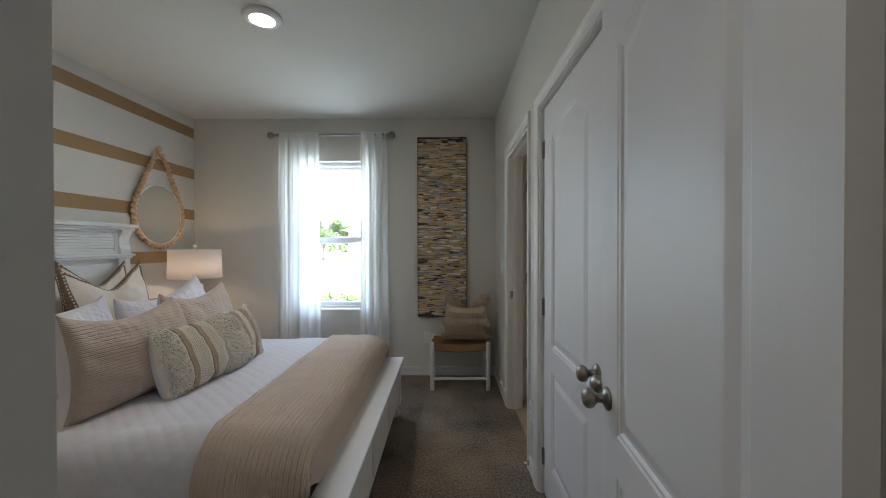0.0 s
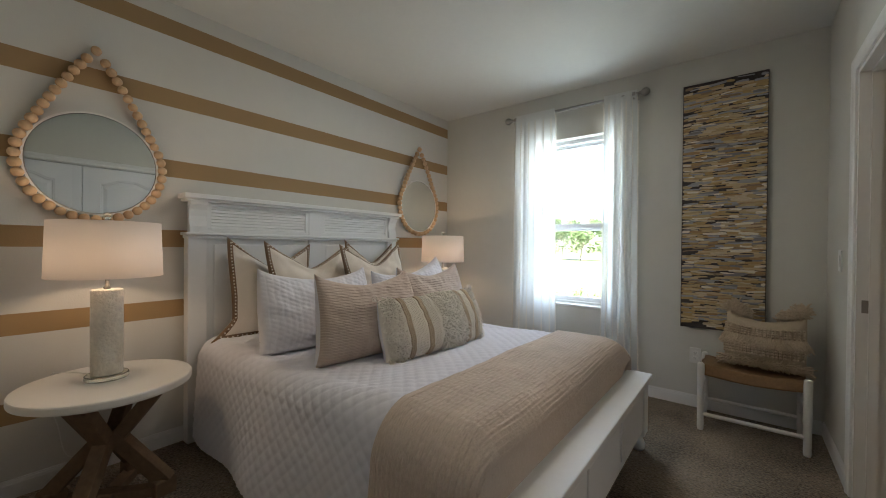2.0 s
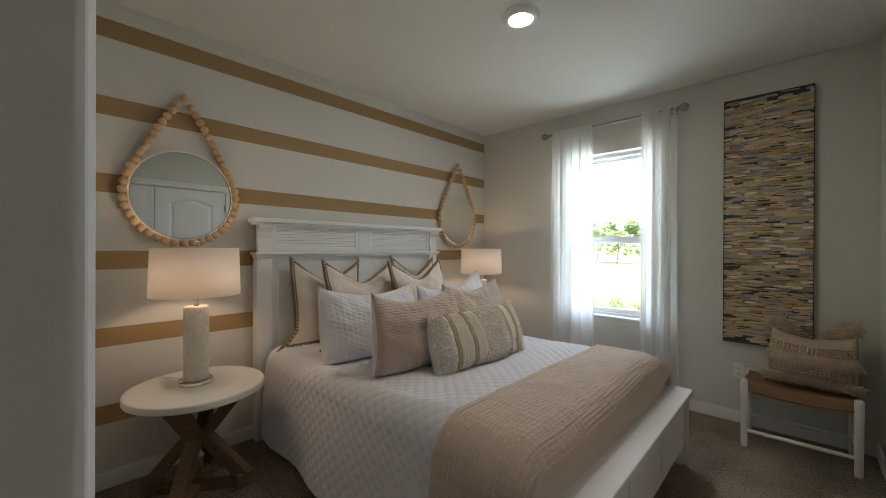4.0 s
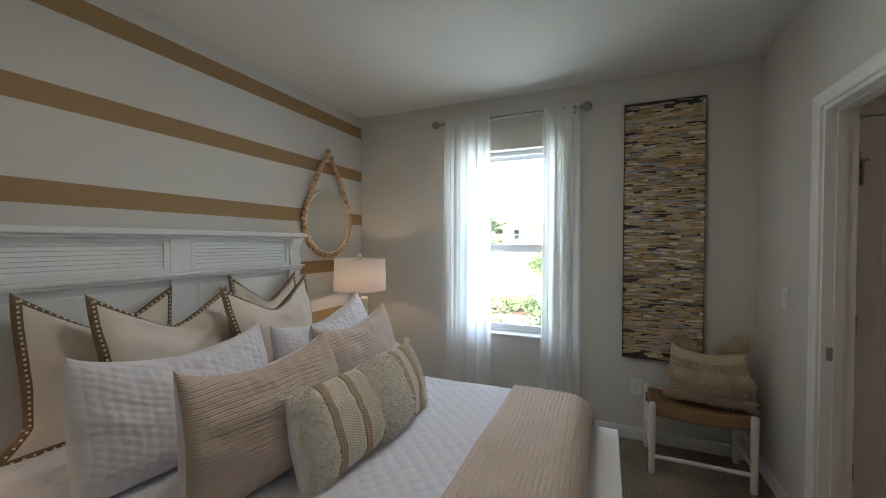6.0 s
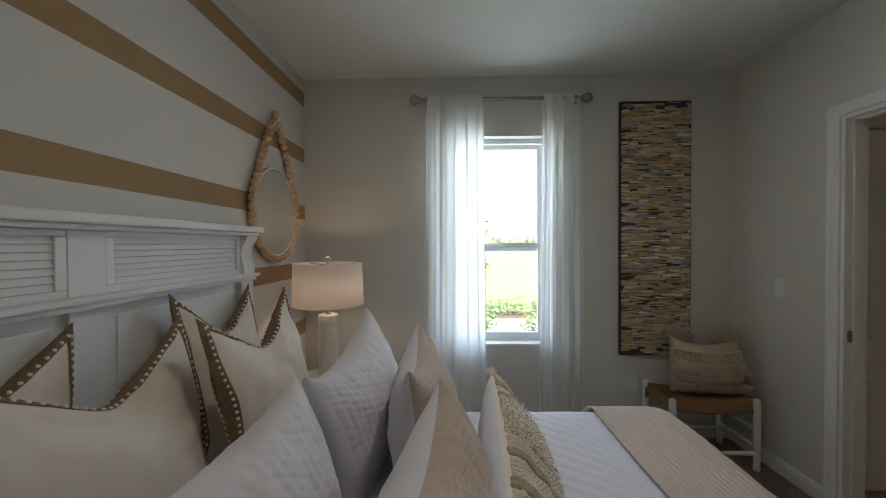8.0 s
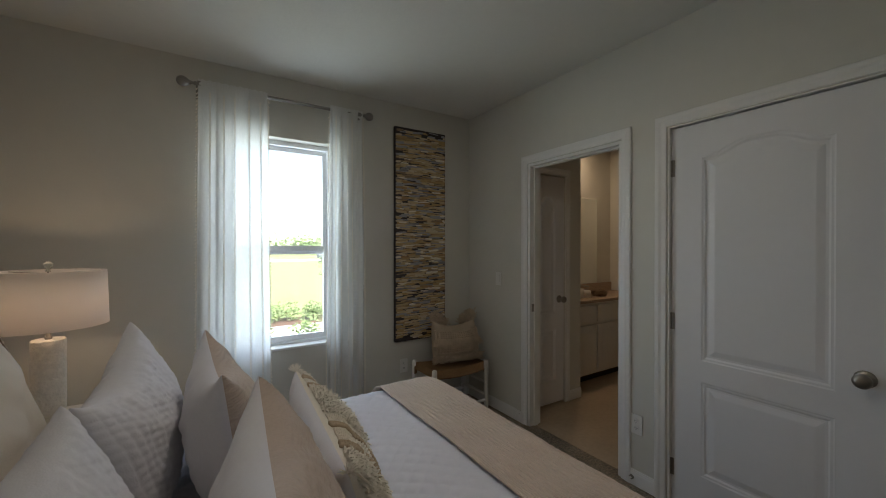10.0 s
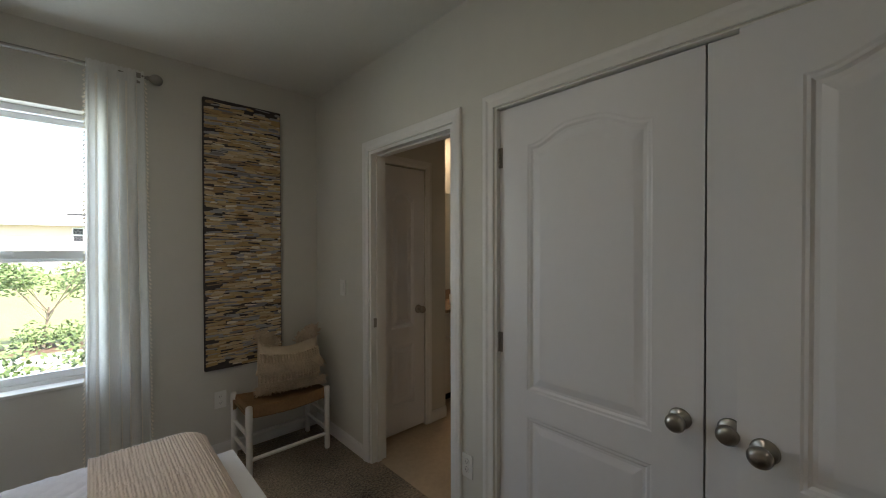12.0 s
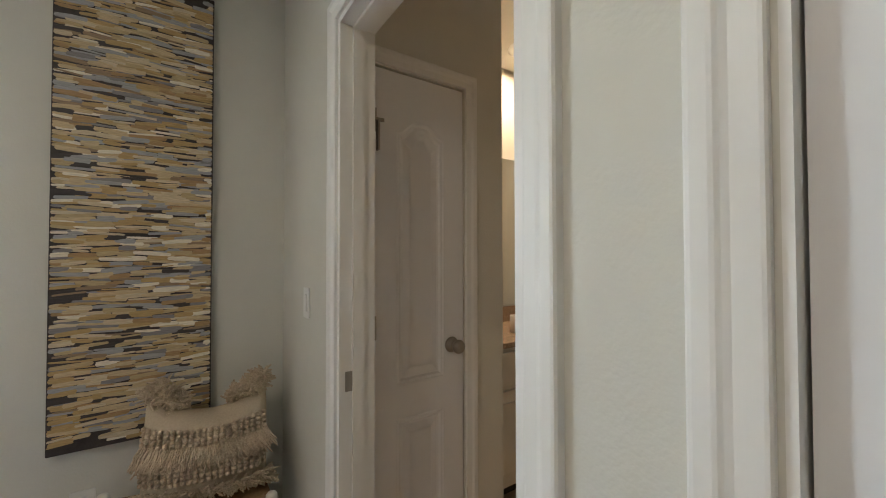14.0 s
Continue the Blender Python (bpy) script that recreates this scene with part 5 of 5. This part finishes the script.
g = [[bm.verts.new((4.95 + 0.33 * i / 60, 1.985 + 0.025 * math.sin(i * 0.9), z)) for i in range(61)] for z in (0.25, 1.1, 1.95)]
for a, c in zip(g, g[1:]):
    for i in range(60):
        bm.faces.new((a[i], a[i + 1], c[i + 1], c[i]))
part("panel", bm, mat("rust_curtain", (0.22, 0.11, 0.05), 0.85, vary=0.15), cr, smooth=True)
bl = thing("bathroom_light", "round recessed bathroom downlight, switched on", "ceiling light", (4.45, 3.36, CZ))
part("trim_ring", lathe(bmesh.new(), ((0.105, 0.0), (0.106, -0.006), (0.078, -0.022), (0.066, -0.018)), 40), TRIM, bl, smooth=True)
part("lens", lathe(bmesh.new(), ((0, -0.018), (0.066, -0.016)), 32), AMBER, bl)
downlight("bathroom_bulb", (4.45, 3.36, CZ - 0.03), BATH_W, (1.0, 0.74, 0.50))
downlight("downlight_bulb", (1.55, 1.90, CZ - 0.032), DOWN_W, (1.0, 0.95, 0.88))
# unseen downlight added in the hall to brighten the window wall through the entry
hl = thing("hall_fill_fitting", "added recessed downlight in the unseen hall, switched on", "ceiling light", (2.2, -0.85, CZ))
part("trim_ring", lathe(bmesh.new(), ((0.105, 0.0), (0.106, -0.006), (0.078, -0.022), (0.066, -0.018)), 40), TRIM, hl, smooth=True)
part("lens", lathe(bmesh.new(), ((0, -0.018), (0.066, -0.016)), 32), BULB, hl)
downlight("hall_fill_lamp", (2.2, -0.85, CZ - 0.03), HALL_FILL_W, (1.0, 0.84, 0.66))

# ---- outside ----
GZ = -0.50
structure("ground", boxes((-400, FY + 0.2, GZ - 0.3, 400, 900, GZ)), GRASS, "sunlit green lawn")
structure("ground_house_side", boxes((-400, -400, GZ - 0.3, 400, FY + 0.2, GZ)), GRASS)
# roof slab out of view, added to keep the sun out of the room
structure("sun_block_roof", boxes((-0.6, -2.2, 2.95, 6.0, FY + 0.75, 3.05)), SHINGLE)
structure("pavement", boxes((-30, 8.7, GZ, 30, 10.3, GZ + 0.03)), CONCRETE, "pale concrete drive")
structure("mulch_bed", boxes((-30, 10.3, GZ, 30, 11.3, GZ + 0.04)), MULCH, "brown mulch bed")
structure("road", boxes((-200, 54.0, GZ, 200, 62.0, GZ + 0.02)), CONCRETE, "pale concrete road")


def leaves(bm_v, bm_f, centre, radius, count, size, rng, flat=0.7):
    for _ in range(count):
        d = Vector((rng.gauss(0, 1), rng.gauss(0, 1), rng.gauss(0, flat)))
        d = d.normalized() * radius * rng.random() ** 0.45
        p = Vector(centre) + d
        a = Vector((rng.uniform(-1, 1), rng.uniform(-1, 1), rng.uniform(-0.6, 0.6))).normalized()
        c = a.orthogonal().normalized()
        s = size * rng.uniform(0.6, 1.3)
        k = len(bm_v)
        bm_v += [tuple(p - a * s), tuple(p + c * s * 0.42), tuple(p + a * s), tuple(p - c * s * 0.42)]
        bm_f.append((k, k + 1, k + 2, k + 3))


def leaf_part(name, v, f, parent, label=""):
    me = bpy.data.meshes.new(name)
    me.from_pydata(v, [], f)
    me.materials.append(LEAF)
    ob = new(name, me)
    ob.parent = parent
    ob["kind"] = "stuff"
    if label:
        ob["label"] = label
    return ob


def tree(label, place, h, spread, seed, count, size, category="tree"):
    rng = random.Random(seed)
    c = thing("tree", label, category, place)
    bm = bmesh.new()
    rod_between(bm, (0, 0, 0), (0.05 * h, 0, h * 0.45), 0.035 * h * 0.5, 8, 0.02 * h * 0.5)
    tips = []
    for k in range(7):
        a = k * 0.9 + rng.uniform(-0.2, 0.2)
        tip = Vector((math.cos(a) * spread * rng.uniform(0.5, 0.9), math.sin(a) * spread * rng.uniform(0.5, 0.9), h * rng.uniform(0.55, 0.95)))
        rod_between(bm, (0.05 * h * 0.7, 0, h * rng.uniform(0.25, 0.44)), tip, 0.012 * h * 0.5, 6, 0.004 * h)
        tips.append(tip)
    part("trunk", bm, BARK, c)
    v, f = [], []
    for tip in tips:
        leaves(v, f, tip, spread * 0.42, count // 7, size, rng)
    leaf_part("crown", v, f, c, "thin light-green crown")
    return c


tree("young green crape myrtle with an open crown in the mulch bed", (1.1, 10.9, GZ), 1.75, 0.9, 3, 2200, 0.045)
tree("young green crape myrtle in the mulch bed", (4.2, 10.9, GZ), 1.7, 0.75, 6, 1300, 0.045)
tree("young green crape myrtle at the end of the bed", (-6.2, 10.9, GZ), 1.8, 0.8, 9, 1300, 0.045)
for k, x in enumerate(np.arange(-9, 6, 0.62)):
    rg = random.Random(40 + k)
    h = thing("shrub", "low clipped green shrub in the mulch bed", "shrub", (float(x) + rg.uniform(-0.1, 0.1), 10.8 + rg.uniform(-0.15, 0.15), GZ + 0.04), "shrubs along the drive")
    part("stems", rod_between(bmesh.new(), (0, 0, 0), (0, 0, 0.2), 0.015, 6), BARK, h)
    v, f = [], []
    leaves(v, f, (0, 0, 0.22), rg.uniform(0.26, 0.36), 420, 0.04, rg)
    leaf_part("foliage", v, f, h)
for k, x in enumerate((-1.1, -0.45, 0.3, 1.0, 1.7, 2.5)):
    rg = random.Random(80 + k)
    h = thing("garden_plant", "leafy green foundation plant below the window", "plant", (x, 7.7 + rg.uniform(-0.3, 0.5), GZ), "foundation plants")
    part("stems", rod_between(bmesh.new(), (0, 0, 0), (0, 0, 0.3), 0.012, 6), BARK, h)
    v, f = [], []
    leaves(v, f, (0, 0, 0.38), 0.36, 300, 0.05, rg, 0.9)
    leaf_part("foliage", v, f, h)


def house(label, x, y, w, dep, eave):
    c = thing("house", label, "house", (x, y, GZ))
    wall = part("wall", boxes((-w / 2, 0, 0, w / 2, dep, eave)), STUCCO, c, "pale pinkish stucco wall")
    bm = bmesh.new()
    o = 0.5
    pts = [bm.verts.new(p) for p in ((-w / 2 - o, -o, eave), (w / 2 + o, -o, eave), (w / 2 + o, dep + o, eave), (-w / 2 - o, dep + o, eave), (-w / 2 + 3, dep / 2, eave + 2.2), (w / 2 - 3, dep / 2, eave + 2.2))]
    for f in ((0, 1, 5, 4), (2, 3, 4, 5), (1, 2, 5), (3, 0, 4), (3, 2, 1, 0)):
        bm.faces.new([pts[k] for k in f])
    bmesh.ops.recalc_face_normals(bm, faces=bm.faces[:])
    rf = part("roof", bm, SHINGLE, c, "pale hipped shingle roof")
    for k in range(3):
        part("ridge_vent", boxes((2.0 + k * 1.5, 1.6, eave + 0.84, 3.1 + k * 1.5, 1.95, eave + 0.99)), PANEL, rf)
    for xx in (-4.6, -1.4, 2.6, 4.2):
        for z in (2.15,):
            wd = part("window", boxes((xx - 0.32, -0.04, z, xx + 0.32, -0.003, z + 1.05)), VINYL, wall)
            part("pane", boxes((xx - 0.25, -0.05, z + 0.07, xx + 0.25, -0.041, z + 0.48), (xx - 0.25, -0.05, z + 0.56, xx + 0.25, -0.041, z + 0.98)), PANEL, wd)
    part("air_unit", boxes((1.2, -1.2, 0, 2.0, -0.5, 0.8), bevel=0.03), SHINGLE, c)
    return c


house("pale single-storey house with a hipped roof across the lawn", -1.4, 38, 12, 10, 3.3)
for k, (x, y, h) in enumerate(((-13.0, 47, 5.0), (-16.5, 50, 5.5), (-10.5, 52, 4.6), (-20, 55, 6.0))):
    tree("rounded green garden tree beyond the lawn", (x, y, GZ), h, h * 0.42, 20 + k, 2600, 0.2)
for x, y, k in ((17.5, 58.0, 1), (26.0, 60.0, 2)):
    car = thing("car", "dark parked car on the far road", "car", (x, y, GZ + 0.02))
    part("body", boxes((-2.2, -0.85, 0.28, 2.2, 0.85, 0.85), bevel=0.12), CARP, car)
    part("cabin", boxes((-1.3, -0.75, 0.85, 1.2, 0.75, 1.42), bevel=0.15), PANEL, car)
    for sx in (-1.35, 1.35):
        for sy in (-0.8, 0.8):
            part("wheel", rod_between(bmesh.new(), (sx, sy - 0.1, 0.32), (sx, sy + 0.1, 0.32), 0.32, 20), PANEL, car)
v, f = [], []
rg = random.Random(99)
for k in range(70):
    x = -60 + k * 2.9 + rg.uniform(-1, 1)
    leaves(v, f, (x, 95 + rg.uniform(-4, 4), GZ + 2.4), rg.uniform(2.2, 4.0), 150, 0.5, rg, 0.8)
woods = thing("far_woods", "far line of dark green trees", "trees")
woods["kind"] = "stuff"
leaf_part("foliage", v, f, woods)
